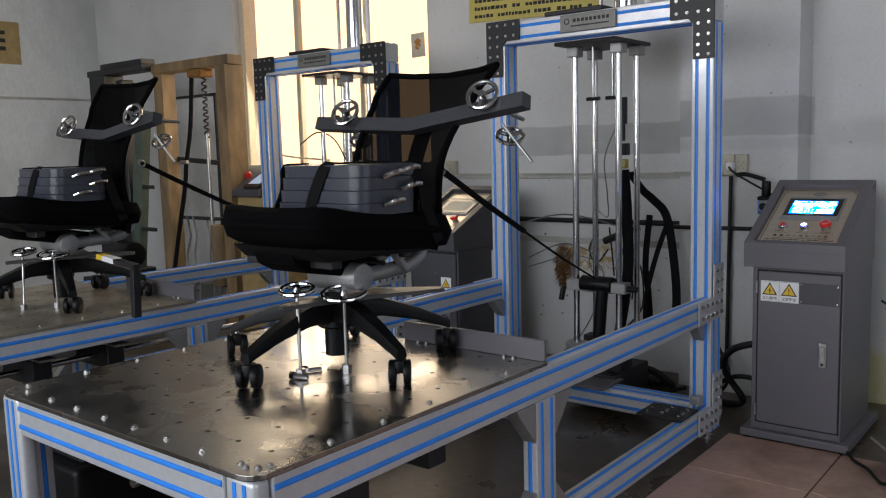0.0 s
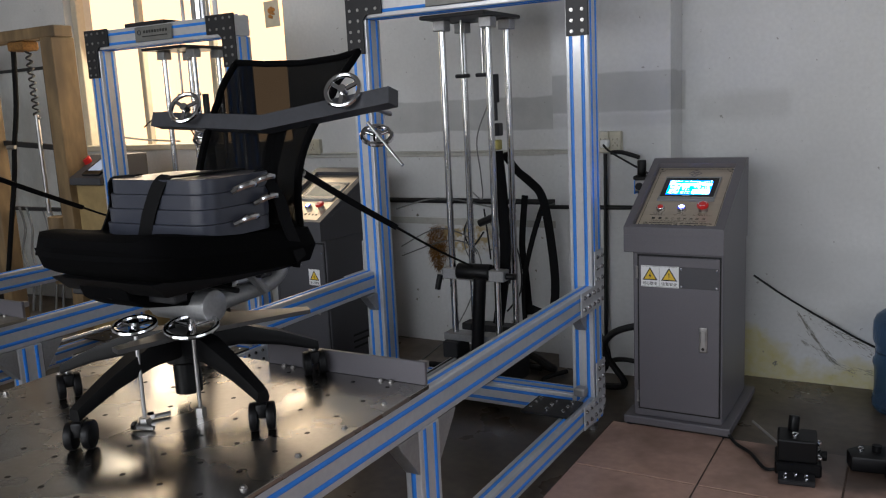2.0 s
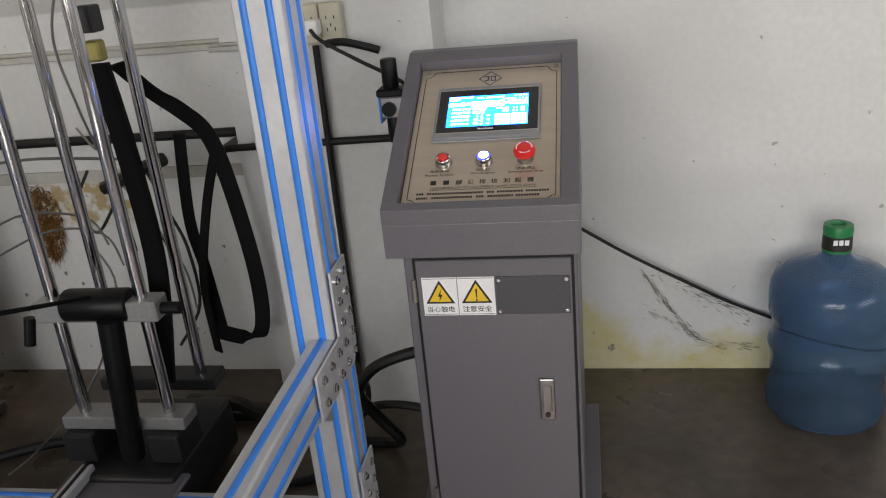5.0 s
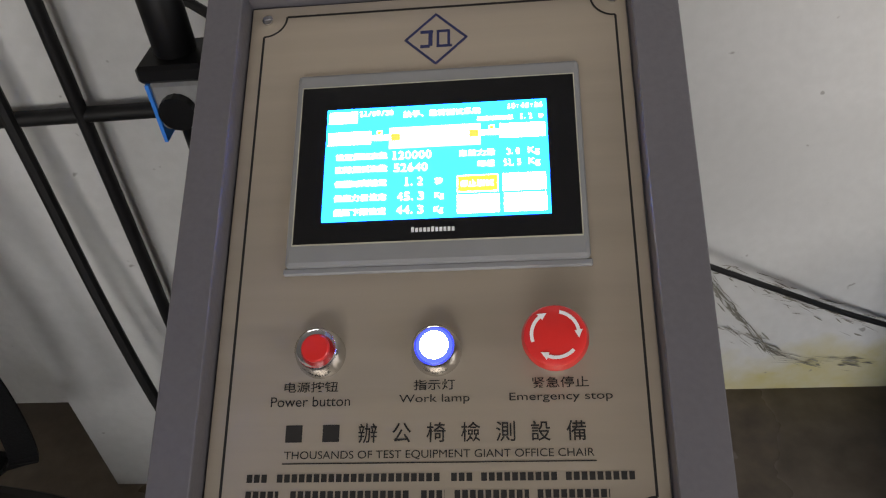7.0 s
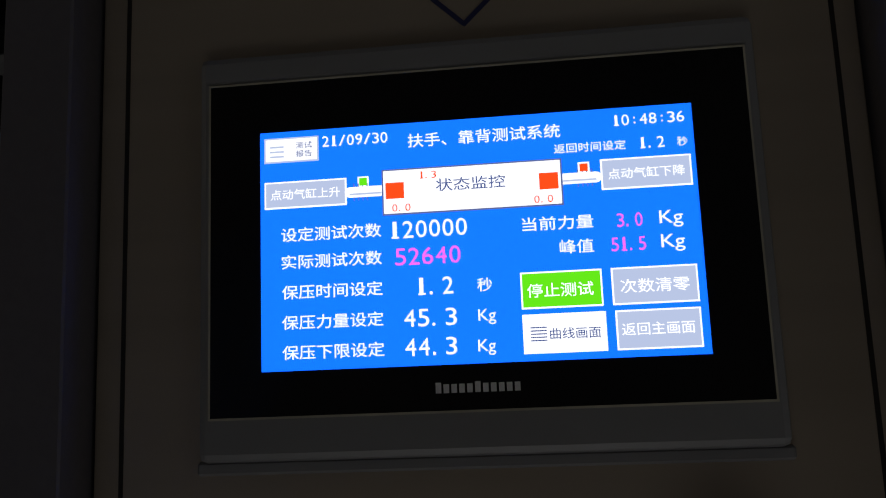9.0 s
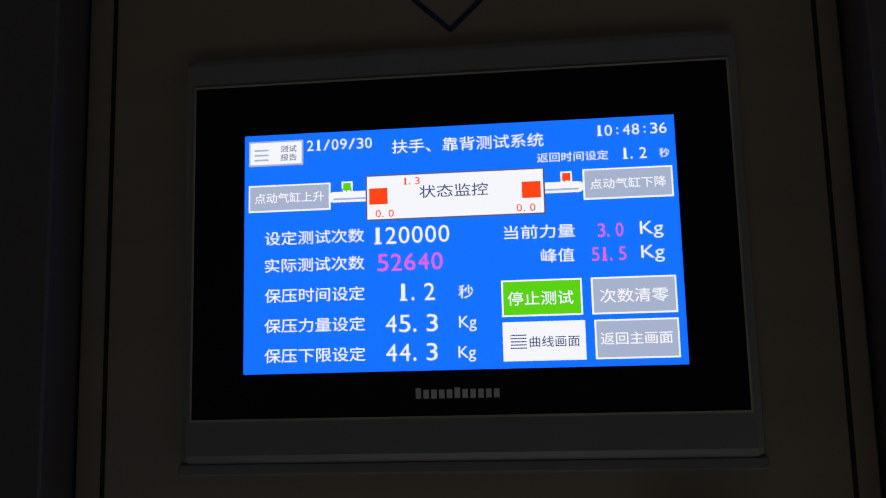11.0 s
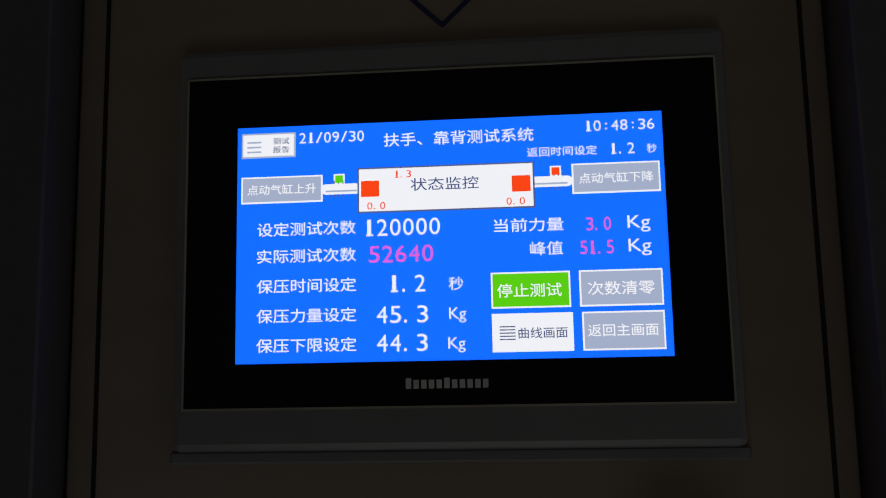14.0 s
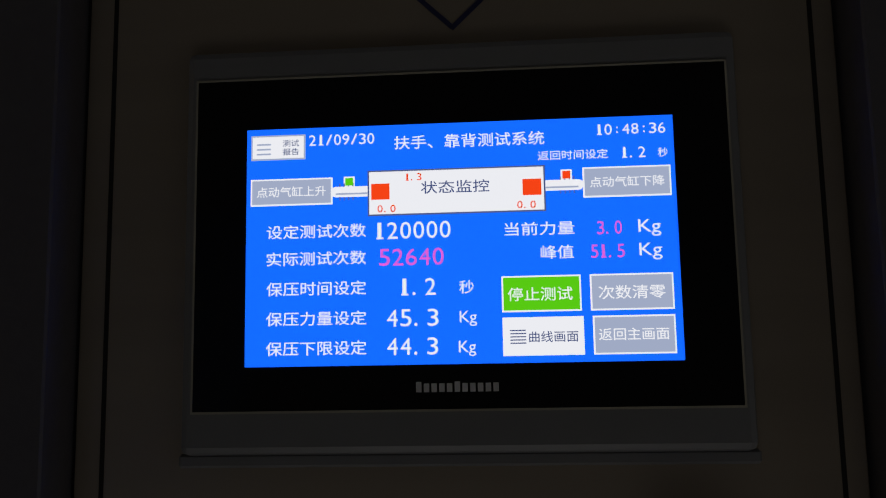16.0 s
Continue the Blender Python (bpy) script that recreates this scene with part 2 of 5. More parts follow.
PAPER_YELLOW = node_mat("yellow_notice_sheet", (0.56, 0.47, 0.12), 0.6, 0, 0.05, 30, 0.25, 4)
PAPER_OLD = node_mat("old_tan_paper", (0.42, 0.30, 0.13), 0.8, 0, 0.1, 30, 0.3, 9)
PAPER = node_mat("printed_paper", (0.72, 0.66, 0.52), 0.7, 0, 0.05, 30, 0.2, 20)
IVORY = node_mat("aged_ivory_plastic", (0.50, 0.47, 0.37), 0.5, 0, 0.06, 60, 0.35, 18)
CONDUIT = node_mat("cable_trunking", (0.45, 0.44, 0.40), 0.6, 0, 0.06, 60, 0.6, 5, stain_colour=(0.22, 0.21, 0.18))
WOOD = node_mat("weathered_timber", (0.22, 0.145, 0.068), 0.7, 0, 0.28, 22, 0.75, 4, 0.3, stretch=(1, 1, 0.3), stain_colour=(0.07, 0.05, 0.03))
WEIGHT = node_mat("grey_weight_sleeve", (0.040, 0.044, 0.060), 0.30, 0, 0.06, 80, 0.2, 9, 0.06)
RUST = node_mat("brown_fibre", (0.20, 0.095, 0.022), 0.9, 0, 0.4, 120)
GREEN = node_mat("green_cap", (0.012, 0.17, 0.05), 0.4, 0, 0.06, 50)
SCREEN_BLUE = glow("screen_blue", (0.0, 0.125, 1.0), 14.0)
SCREEN_WHITE = glow("screen_white", (0.86, 0.9, 1.0), 11.0)
SCREEN_GREY = glow("screen_grey", (0.36, 0.43, 0.62), 11.0)
SCREEN_GREEN = glow("screen_green", (0.09, 0.62, 0.01), 11.0)
SCREEN_RED = glow("screen_red", (0.95, 0.06, 0.01), 11.0)
SCREEN_PINK = glow("screen_pink", (0.85, 0.12, 0.72), 11.0)
SCREEN_NAVY = glow("screen_navy", (0.10, 0.14, 0.34), 8.0)
LAMP_BLUE = glow("lamp_blue_white", (0.55, 0.65, 1.0), 14.0)
LAMP_RIM = glow("lamp_blue_rim", (0.03, 0.05, 1.0), 3.0)
BAR_STEEL = node_mat("dark_bar_steel", (0.045, 0.047, 0.055), 0.4, 0.2, 0.1, 90, 0.3, 14)
PLATE_STEEL = node_mat("dull_clamp_steel", (0.085, 0.082, 0.08), 0.45, 0.6, 0.12, 60, 0.5, 12, stain_colour=(0.06, 0.06, 0.06))
BRIGHT = glow("bright_outside", (1.0, 0.62, 0.33), 2.4)

# ---------- mesh helpers ----------


def to_mesh(bm, name, mat, smooth=False):
    bmesh.ops.recalc_face_normals(bm, faces=bm.faces)
    me = bpy.data.meshes.new(name)
    bm.to_mesh(me)
    bm.free()
    me.materials.append(mat)
    if smooth:
        me.shade_smooth()
        me.set_sharp_from_angle(angle=radians(38))
    return me


def part(name, bm, mat, parent=None, label="", smooth=False):
    ob = new(name, to_mesh(bm, name, mat, smooth))
    if parent:
        ob.parent = parent
    if label:
        ob["label"] = label
    return ob


def empty(name, label, category, group="", m=None, kind=""):
    ob = new(name)
    ob.empty_display_size = 0.05
    if m:
        ob.matrix_world = m
    return tagged(ob, label, category, group, kind)


def box(x0, x1, y0, y1, z0, z1, bevel=0.0, bm=None, seg=1):
    own = bmesh.new()
    bmesh.ops.create_cube(own, size=1)
    for v in own.verts:
        v.co = Vector(((x0 + x1) / 2 + v.co.x * (x1 - x0), (y0 + y1) / 2 + v.co.y * (y1 - y0), (z0 + z1) / 2 + v.co.z * (z1 - z0)))
    if bevel:
        bmesh.ops.bevel(own, geom=own.edges[:], offset=bevel, segments=seg, affect="EDGES", profile=0.5)
    return merged(bm, own)


def merged(bm, own):
    if bm is None:
        return own
    me = bpy.data.meshes.new("tmp")
    own.to_mesh(me)
    own.free()
    bm.from_mesh(me)
    bpy.data.meshes.remove(me)
    return bm


def turned(bm, m):
    bmesh.ops.transform(bm, matrix=m, verts=bm.verts)
    return bm


def rod(p, q, r, bm=None, n=16, r2=None, bevel=0.0):
    p, q = Vector(p), Vector(q)
    own = bmesh.new()
    bmesh.ops.create_cone(own, cap_ends=True, segments=n, radius1=r, radius2=r if r2 is None else r2, depth=(q - p).length)
    if bevel:
        es = [e for e in own.edges if len(e.link_faces) == 2 and any(len(f.verts) > 4 for f in e.link_faces)]
        bmesh.ops.bevel(own, geom=es, offset=bevel, segments=2, affect="EDGES", profile=0.5)
    turn = (q - p).to_track_quat("Z", "Y").to_matrix().to_4x4()
    turned(own, Matrix.Translation((p + q) / 2) @ turn)
    return merged(bm, own)


def smooth_line(pts, n=6):
    pts = [Vector(p) for p in pts]
    out = []
    for i in range(len(pts) - 1):
        a, b, c, d = pts[max(i - 1, 0)], pts[i], pts[i + 1], pts[min(i + 2, len(pts) - 1)]
        for k in range(n):
            t = k / n
            out.append(0.5 * ((2 * b) + (c - a) * t + (2 * a - 5 * b + 4 * c - d) * t * t + (3 * b - a - 3 * c + d) * t ** 3))
    return out + [pts[-1]]


def tube(pts, r, bm=None, n=8, flat=None, steps=6):
    """A hose or strap along a smooth line; flat: (half width, half thickness, width axis)."""
    line = smooth_line(pts, steps) if steps else [Vector(p) for p in pts]
    own = bm or bmesh.new()
    rings = []
    for i, p in enumerate(line):
        d = (line[min(i + 1, len(line) - 1)] - line[max(i - 1, 0)]).normalized()
        if flat:
            a = Vector(flat[2])
            a = (a - d * a.dot(d)).normalized()
            b = d.cross(a)
            ring = [p + a * sx * flat[0] + b * sy * flat[1] for sx, sy in ((-1, -1), (1, -1), (1, 1), (-1, 1))]
        else:
            a = d.orthogonal().normalized() if i == 0 else (last - d * last.dot(d)).normalized()
            b = d.cross(a)
            ring = [p + (a * math.cos(k * math.tau / n) + b * math.sin(k * math.tau / n)) * r for k in range(n)]
        last = a
        rings.append([own.verts.new(v) for v in ring])
    m = len(rings[0])
    for s, e in zip(rings, rings[1:]):
        for k in range(m):
            own.faces.new((s[k], s[(k + 1) % m], e[(k + 1) % m], e[k]))
    own.faces.new(rings[0][::-1])
    own.faces.new(rings[-1])
    return own


def prism(outline, axis, lo, hi, bevel=0.0, bm=None):
    """An outline of 2D points drawn out along an axis."""
    own = bmesh.new()
    put = {"x": lambda a, b, c: (c, a, b), "y": lambda a, b, c: (a, c, b), "z": lambda a, b, c: (a, b, c)}[axis]
    vs = [own.verts.new(put(a, b, lo)) for a, b in outline]
    f = own.faces.new(vs)
    g = bmesh.ops.extrude_face_region(own, geom=[f])
    off = Vector(put(0, 0, hi - lo))
    bmesh.ops.translate(own, vec=off, verts=[v for v in g["geom"] if isinstance(v, bmesh.types.BMVert)])
    if bevel:
        bmesh.ops.bevel(own, geom=own.edges[:], offset=bevel, segments=2, affect="EDGES", profile=0.5)
    return merged(bm, own)


def lathe(outline, centre, n=32, bm=None):
    own = bmesh.new()
    rings = [[own.verts.new((centre[0] + r * math.cos(k * math.tau / n), centre[1] + r * math.sin(k * math.tau / n), centre[2] + z)) for k in range(n)]
             for r, z in outline]
    for s, e in zip(rings, rings[1:]):
        for k in range(n):
            own.faces.new((s[k], s[(k + 1) % n], e[(k + 1) % n], e[k]))
    own.faces.new(rings[0][::-1])
    own.faces.new(rings[-1])
    return merged(bm, own)


def ring(radius, r, m, bm=None, n=28, k=8):
    own = bmesh.new()
    rows = []
    for i in range(n):
        a = i * math.tau / n
        rows.append([own.verts.new(((radius + r * math.cos(j * math.tau / k)) * math.cos(a), (radius + r * math.cos(j * math.tau / k)) * math.sin(a),
                                    r * math.sin(j * math.tau / k))) for j in range(k)])
    for i in range(n):
        s, e = rows[i], rows[(i + 1) % n]
        for j in range(k):
            own.faces.new((s[j], s[(j + 1) % k], e[(j + 1) % k], e[j]))
    turned(own, m)
    return merged(bm, own)


FONT_CACHE = {}


def words(text, height, width=None):
    """A mesh of lettering: lower left corner at the origin, in the xy plane."""
    if text not in FONT_CACHE:
        c = bpy.data.curves.new("words", "FONT")
        c.body, c.offset = text, 0.0 if text.isascii() else 0.006
        o = bpy.data.objects.new("words", c)
        FONT_CACHE[text] = bpy.data.meshes.new_from_object(o)
        bpy.data.objects.remove(o)
        bpy.data.curves.remove(c)
    bm = bmesh.new()
    bm.from_mesh(FONT_CACHE[text])
    xs, ys = [v.co.x for v in bm.verts], [v.co.y for v in bm.verts]
    s = height / max(max(ys) - min(ys), 1e-4)
    sx = width / (max(xs) - min(xs)) if width else s
    for v in bm.verts:
        v.co = Vector(((v.co.x - min(xs)) * sx, (v.co.y - min(ys)) * s, 0))
    return bm


def solid_words(text, height, width, thick=0.0004):
    bm = words(text, height, width)
    g = bmesh.ops.extrude_face_region(bm, geom=bm.faces[:])
    bmesh.ops.translate(bm, vec=(0, 0, thick), verts=[v for v in g["geom"] if isinstance(v, bmesh.types.BMVert)])
    return bm

# ---------- room ----------
WY = 0.70          # the wall behind the machines
XL, XR, YB, ZC = -5.75, 4.0, -6.0, 3.3


def slab(name, mat, boxes, label="", kind="structure", category=""):
    bm = None
    for b in boxes:
        bm = box(*b, bm=bm)
    return tagged(part(name, bm, mat), label, category, kind=kind)


floor = slab("floor", CONCRETE, [(XL - 0.2, XR + 0.2, YB - 0.2, WY + 0.2, -0.12, 0.0)], "dark worn concrete workshop floor", category="floor")
WIN = (-3.93, -2.16, 1.03, 2.75)
wall_north = slab("wall_north", WALL, [(WIN[1], XR, WY, WY + 0.2, 0, ZC), (XL, WIN[0], WY, WY + 0.2, 0, ZC), (WIN[0], WIN[1], WY, WY + 0.2, 0, WIN[2]),
                                       (WIN[0], WIN[1], WY, WY + 0.2, WIN[3], ZC)], "grey-white plastered wall with stains", category="wall")
wall_west = slab("wall_west", WALL_DIRTY, [(XL - 0.2, XL, YB, WY + 0.2, 0, ZC)], "pale dirty plastered wall", category="wall")
# east and south walls are unseen, added to enclose the room round the fill lamps
wall_east = slab("wall_east", WALL, [(XR, XR + 0.2, YB, -4.0, 0, ZC), (XR, XR + 0.2, -1.2, WY + 0.2, 0, ZC), (XR, XR + 0.2, -4.0, -1.2, 0, 1.2),
                                     (XR, XR + 0.2, -4.0, -1.2, 2.6, ZC)], "unseen plastered wall added with an opening for the side fill", category="wall")
wall_south = slab("wall_south", WALL, [(XL, -3.6, YB - 0.2, YB, 0, ZC), (1.6, XR, YB - 0.2, YB, 0, ZC), (-3.6, 1.6, YB - 0.2, YB, 0, 0.9),
                                       (-3.6, 1.6, YB - 0.2, YB, 2.9, ZC)], "unseen plastered wall added with a wide opening for the rear fill", category="wall")
# unseen ceiling, added to keep the sky's light out
ceiling = slab("ceiling", CEIL, [(XL - 0.2, XR + 0.2, YB - 0.2, WY + 0.2, ZC, ZC + 0.15)], "unseen grey ceiling added to shut out the sky", category="ceiling")
pilaster = slab("pilaster", WALL, [(-0.576, -0.073, 0.52, WY, 0, ZC)], "shallow plastered column on the wall", category="column")
part("backdrop", box(-6.2, -0.6, 2.4, 2.45, -0.5, 4.5), BRIGHT)
tagged(bpy.data.objects["backdrop"], "bright washed-out daylight beyond the window", "backdrop", kind="structure")

window = empty("window_1", "tall bright window with cream-painted frame", "window", kind="structure")
FRAMEMAT = node_mat("cream_window_paint", (0.58, 0.52, 0.40), 0.6, 0, 0.05, 40, 0.2, 6)
for x0, x1 in ((WIN[0], WIN[0] + 0.05), (WIN[1] - 0.05, WIN[1])):
    part("window_frame", box(x0, x1, WY + 0.05, WY + 0.11, WIN[2], WIN[3], 0.004), FRAMEMAT, window)
for xm in (-3.35, -2.76):
    part("mullion", box(xm - 0.02, xm + 0.02, WY + 0.06, WY + 0.10, WIN[2], WIN[3], 0.004), FRAMEMAT, window)
part("window_sill", box(WIN[0] - 0.02, WIN[1] + 0.02, WY - 0.03, WY + 0.19, WIN[2] - 0.03, WIN[2] + 0.004, 0.004), FRAMEMAT, window)

# ---------- beams ----------


def cover(ax, o, k, c, edge, side, a, b):
    """A half-round strip along axis ax, standing a little proud of the face towards k."""
    bm = bmesh.new()
    ends = []
    for along in (a, b):
        row = []
        for u, h in ((-0.0062, -0.004), (-0.0062, 0.0004), (-0.0044, 0.0026), (0.0, 0.0036), (0.0044, 0.0026), (0.0062, 0.0004), (0.0062, -0.004)):
            p = [0, 0, 0]
            p[ax], p[o], p[k] = along, c + u, edge + side * h
            row.append(bm.verts.new(p))
        ends.append(row)
    for i in range(7):
        bm.faces.new((ends[0][i], ends[0][(i + 1) % 7], ends[1][(i + 1) % 7], ends[1][i]))
    bm.faces.new(ends[0][::-1]), bm.faces.new(ends[1])
    return bm


def beam(parent, x0, x1, y0, y1, z0, z1, cell=0.045):
    """An aluminium extrusion with blue slot covers; the long axis is the longest side."""
    size = (x1 - x0, y1 - y0, z1 - z0)
    ax = max(range(3), key=lambda k: size[k])
    lo, hi = (x0, y0, z0), (x1, y1, z1)
    body = part("beam", box(x0, x1, y0, y1, z0, z1, 0.004, seg=2), ALU, parent)
    for k in range(3):
        if k == ax:
            continue
        o = 3 - ax - k
        count = max(1, round(size[o] / cell))
        for i in range(count):
            c = lo[o] + size[o] * (i + 0.5) / count
            for side in (0, 1):
                part("slot_cover", cover(ax, o, k, c, hi[k] if side else lo[k], 1 if side else -1, lo[ax] + 0.003, hi[ax] - 0.003), BLUE, body)
    return body


def bolts(parent, name, spots, axis, r=0.006, h=0.005, mat=None):
    for p in spots:
        d = Vector(axis)
        bm = rod(Vector(p), Vector(p) + d * h * 0.55, r * 1.25, n=12)
        rod(Vector(p) + d * h * 0.5, Vector(p) + d * h * 1.2, r * 0.85, bm, n=6)
        part(name, bm, mat or CHROME, parent)


def test_bench(offset, dusty=False):
    """A bench of aluminium beams: steel table, long rails and a gantry with guide rods."""
    ox, oy = offset
    m = empty("test_bench", "dusty aluminium test bench with blue slot covers and a gantry" if dusty else "aluminium-profile chair test bench with blue slot covers and a gantry", "test bench", "chair test benches")
    xl, xr = -1.155, -0.180
    zt, zb = 0.540, 0.452
    # long rails, cross beams, base
    beam(m, xr - 0.045, xr, -2.165, -0.121, zb, zt)
    beam(m, xl, xl + 0.045, -2.165, -0.121, zb, zt)
    beam(m, xl + 0.09, xr - 0.09, -2.205, -2.160, zb, zt)
    beam(m, xl + 0.045, xr - 0.045, -1.302, -1.257, zb, zt)
    beam(m, xr - 0.045, xr, -1.215, -0.121, 0.045, 0.130)
    beam(m, xl, xl + 0.045, -1.215, -0.121, 0.045, 0.130)
    beam(m, xl + 0.082, xr - 0.082, -0.118, -0.028, 0.045, 0.130)
    beam(m, xl + 0.045, xr - 0.045, -2.15, -2.105, 0.06, 0.105)
    # posts and top bar
    for x0 in (xl, xr - 0.082):
        beam(m, x0, x0 + 0.082, -0.121, -0.025, 0.03, 1.53, 0.043)
    beam(m, xl, xr, -0.119, -0.027, 1.532, 1.622)
    # legs
    for x0 in (xl, xr - 0.045):
        beam(m, x0, x0 + 0.045, -1.305, -1.212, 0.02, zb - 0.001)
        beam(m, x0, x0 + 0.045, -2.16, -2.11, 0.02, zb - 0.001)
    for x0 in (xl + 0.003, xr - 0.087):
        bm = box(x0, x0 + 0.084, -2.205, -2.165, 0.02, zt, 0.012, seg=3)
        part("corner_post", bm, ALU, m, smooth=True)
        for xs in (x0 + 0.03, x0 + 0.058):
            part("slot_cover", box(xs - 0.005, xs + 0.005, -2.2065, -2.2, 0.03, zt - 0.01), BLUE, m)
    # gusset plates by the legs
    for x in (xr - 0.044, xl + 0.001):
        for s, y in ((-1, -1.306), (1, -1.211)):
            part("gusset", prism([(y, zb - 0.002), (y + s * 0.085, zb - 0.002), (y + s * 0.075, zb - 0.02), (y, zb - 0.11)], "x", x, x + 0.043, 0.002), GREY_CAST, m)
            part("gusset", prism([(y, 0.132), (y + s * 0.07, 0.132), (y, 0.21)], "x", x, x + 0.043, 0.002), GREY_CAST, m)
    for x0 in (xl, xr - 0.045):
        for y in (-2.135, -1.26, -0.09):
            part("levelling_foot", rod((x0 + 0.022, y, 0.0), (x0 + 0.022, y, 0.035), 0.008, rod((x0 + 0.022, y, 0.0), (x0 + 0.022, y, 0.012), 0.022)), BARE, m)
    # side joining plates at the posts
    for s, x in ((1, xr), (-1, xl)):
        for low in (True, False):
            o = ([(-0.245, 0.050), (-0.245, 0.134), (-0.117, 0.134), (-0.117, 0.255), (-0.027, 0.255), (-0.027, 0.085), (-0.062, 0.050)] if low
                 else [(-0.255, 0.458), (-0.255, 0.542), (-0.117, 0.542), (-0.117, 0.662), (-0.027, 0.662), (-0.027, 0.485), (-0.052, 0.458)])
            plate = part("joining_plate", prism(o, "x", x + (0.0042 if s > 0 else -0.009), x + (0.009 if s > 0 else -0.0042), 0.001), ALU, m)
            z0 = 0.073 if low else 0.481
            spots = [(y, z0 + 0.0398 * k) for y in (-0.050, -0.096) for k in range(5)] + [(y, z0 + 0.0415 * k) for y in (-0.138, -0.184, -0.229) for k in range(2)]
            bolts(plate, "bolt", [(x + s * 0.009, y, z) for y, z in spots], (s, 0, 0), 0.0066, 0.006)
    # black corner plates on the gantry
    for x0, s in ((xl - 0.004, 1), (xr + 0.004, -1)):
        w, d = 0.165, 0.078
        o = [(x0, 1.628), (x0 + s * w, 1.628), (x0 + s * w, 1.545), (x0 + s * (d + 0.02), 1.545), (x0 + s * d, 1.525), (x0 + s * d, 1.40), (x0, 1.40)]
        plate = part("corner_plate", prism(o, "y", -0.131, -0.1225, 0.001), BLACK_PLATE, m, "black corner plate")
        spots = [(x0 + s * a, z) for a in (0.02, 0.058) for z in (1.61, 1.565, 1.525, 1.485, 1.45, 1.415)] + [(x0 + s * a, z) for a in (0.10, 0.14) for z in (1.61, 1.565)]
        bolts(plate, "bolt", [(a, -0.131, z) for a, z in spots], (0, -1, 0), 0.0048, 0.004, BARE)
    # corner brackets under the rails
    for x, s in ((xl + 0.083, 1), (xr - 0.083, -1)):
        part("corner_bracket", prism([(-0.122, 0.45), (-0.20, 0.45), (-0.19, 0.435), (-0.135, 0.38), (-0.122, 0.38)], "x", x - s * 0.06, x - s * 0.022, 0.002), GREY_CAST, m)
    for x, s in ((xl + 0.083, 1), (xr - 0.083, -1)):
        plate = part("floor_plate", box(min(x - 0.07 * s, x + 0.10 * s), max(x - 0.07 * s, x + 0.10 * s), -0.36, -0.20, 0.1312, 0.139, 0.001), BLACK_PLATE, m, "black anodised floor plate")
        bolts(plate, "bolt", [(x + a * s, y, 0.139) for a in (-0.04, 0.02, 0.08) for y in (-0.315, -0.27, -0.225)], (0, 0, 1), 0.006, 0.006)
        part("corner_bracket", box(min(x - s * 0.062, x - s * 0.02), max(x - s * 0.062, x - s * 0.02), -0.168, -0.1235, 0.1395, 0.172, 0.008, seg=2), GREY_CAST, m)
    # steel table plate
    tx0, tx1, ty0, ty1 = -1.105 - 0.045, xr + 0.004, -2.212, -1.256
    n, rr = 6, 0.045
    o = []
    for cx, cy, a0 in ((tx0 + rr, ty0 + rr, 180), (tx1 - rr, ty0 + rr, 270)):
        o += [(cx + rr * math.cos(radians(a0 + 90 * k / n)), cy + rr * math.sin(radians(a0 + 90 * k / n))) for k in range(n + 1)]
    o += [(tx1, ty1), (tx0, ty1)]
    table = part("table_plate", prism(o, "z", 0.5405, 0.551, 0.0012), STEEL_DUSTY if dusty else STEEL, m, "dusty steel plate" if dusty else "brushed steel plate with threaded holes")
    part("plate_edge", prism([(a * 1.0, b) for a, b in o], "z", 0.5402, 0.5406, 0), RUBBER, m)
    bm = bmesh.new()
    for i in range(9):
        for j in range(9):
            rod((tx0 + 0.10 + i * 0.099, ty0 + 0.11 + j * 0.099, 0.5500), (tx0 + 0.10 + i * 0.099, ty0 + 0.11 + j * 0.099, 0.5513), 0.0058, bm, 10)
    tagged(part("threaded_hole", bm, RUBBER, table, "dark threaded holes"), kind="stuff")
    edge = [(xr - 0.022, ty0 + 0.06 + k * 0.149) for k in range(7)] + [(tx0 + 0.03, ty0 + 0.06 + k * 0.149) for k in range(7)]
    edge += [(tx0 + 0.08 + k * 0.117, ty0 + 0.035) for k in range(8)] + [(xr - 0.05, ty0 + 0.028), (xr - 0.03, ty0 + 0.04)]
    edge += [(tx0 + 0.25 + k * 0.03, ty1 - 0.02) for k in (0, 1, 10, 11, 20, 21)]
    bolts(table, "bolt", [(x, y, 0.551) for x, y in edge], (0, 0, 1), 0.0058, 0.005, BARE)
    part("stop_bar", box(-0.66, xr + 0.002, -1.268, -1.257, 0.5512, 0.607, 0.0015), CAB, m, "grey steel stop bar")
    part("bar_end", box(xr - 0.03, xr - 0.005, -1.257, -1.235, 0.585, 0.602, 0.001), BARE, m)
    # under-table slide
    for x in (-0.42, -0.78):
        part("slide_shaft", rod((x, -2.09, 0.36), (x, -0.75, 0.36), 0.011), CHROME, m, smooth=True)
    for y in (-1.83, -1.55):
        part("slide_block", box(-0.86, -0.34, y, y + 0.07, 0.315, 0.405, 0.004), BLACK_PLATE, m)
        part("block_cap", box(-0.38, -0.29, y + 0.005, y + 0.065, 0.405, 0.415, 0.002), BARE, m)
    part("cylinder_tube", rod((-0.60, -2.0, 0.36), (-0.60, -1.0, 0.36), 0.028), ALU, m, smooth=True)
    part("slide_beam", box(-0.47, -0.37, -1.08, -1.04, 0.30, 0.45, 0.002), ALU, m)
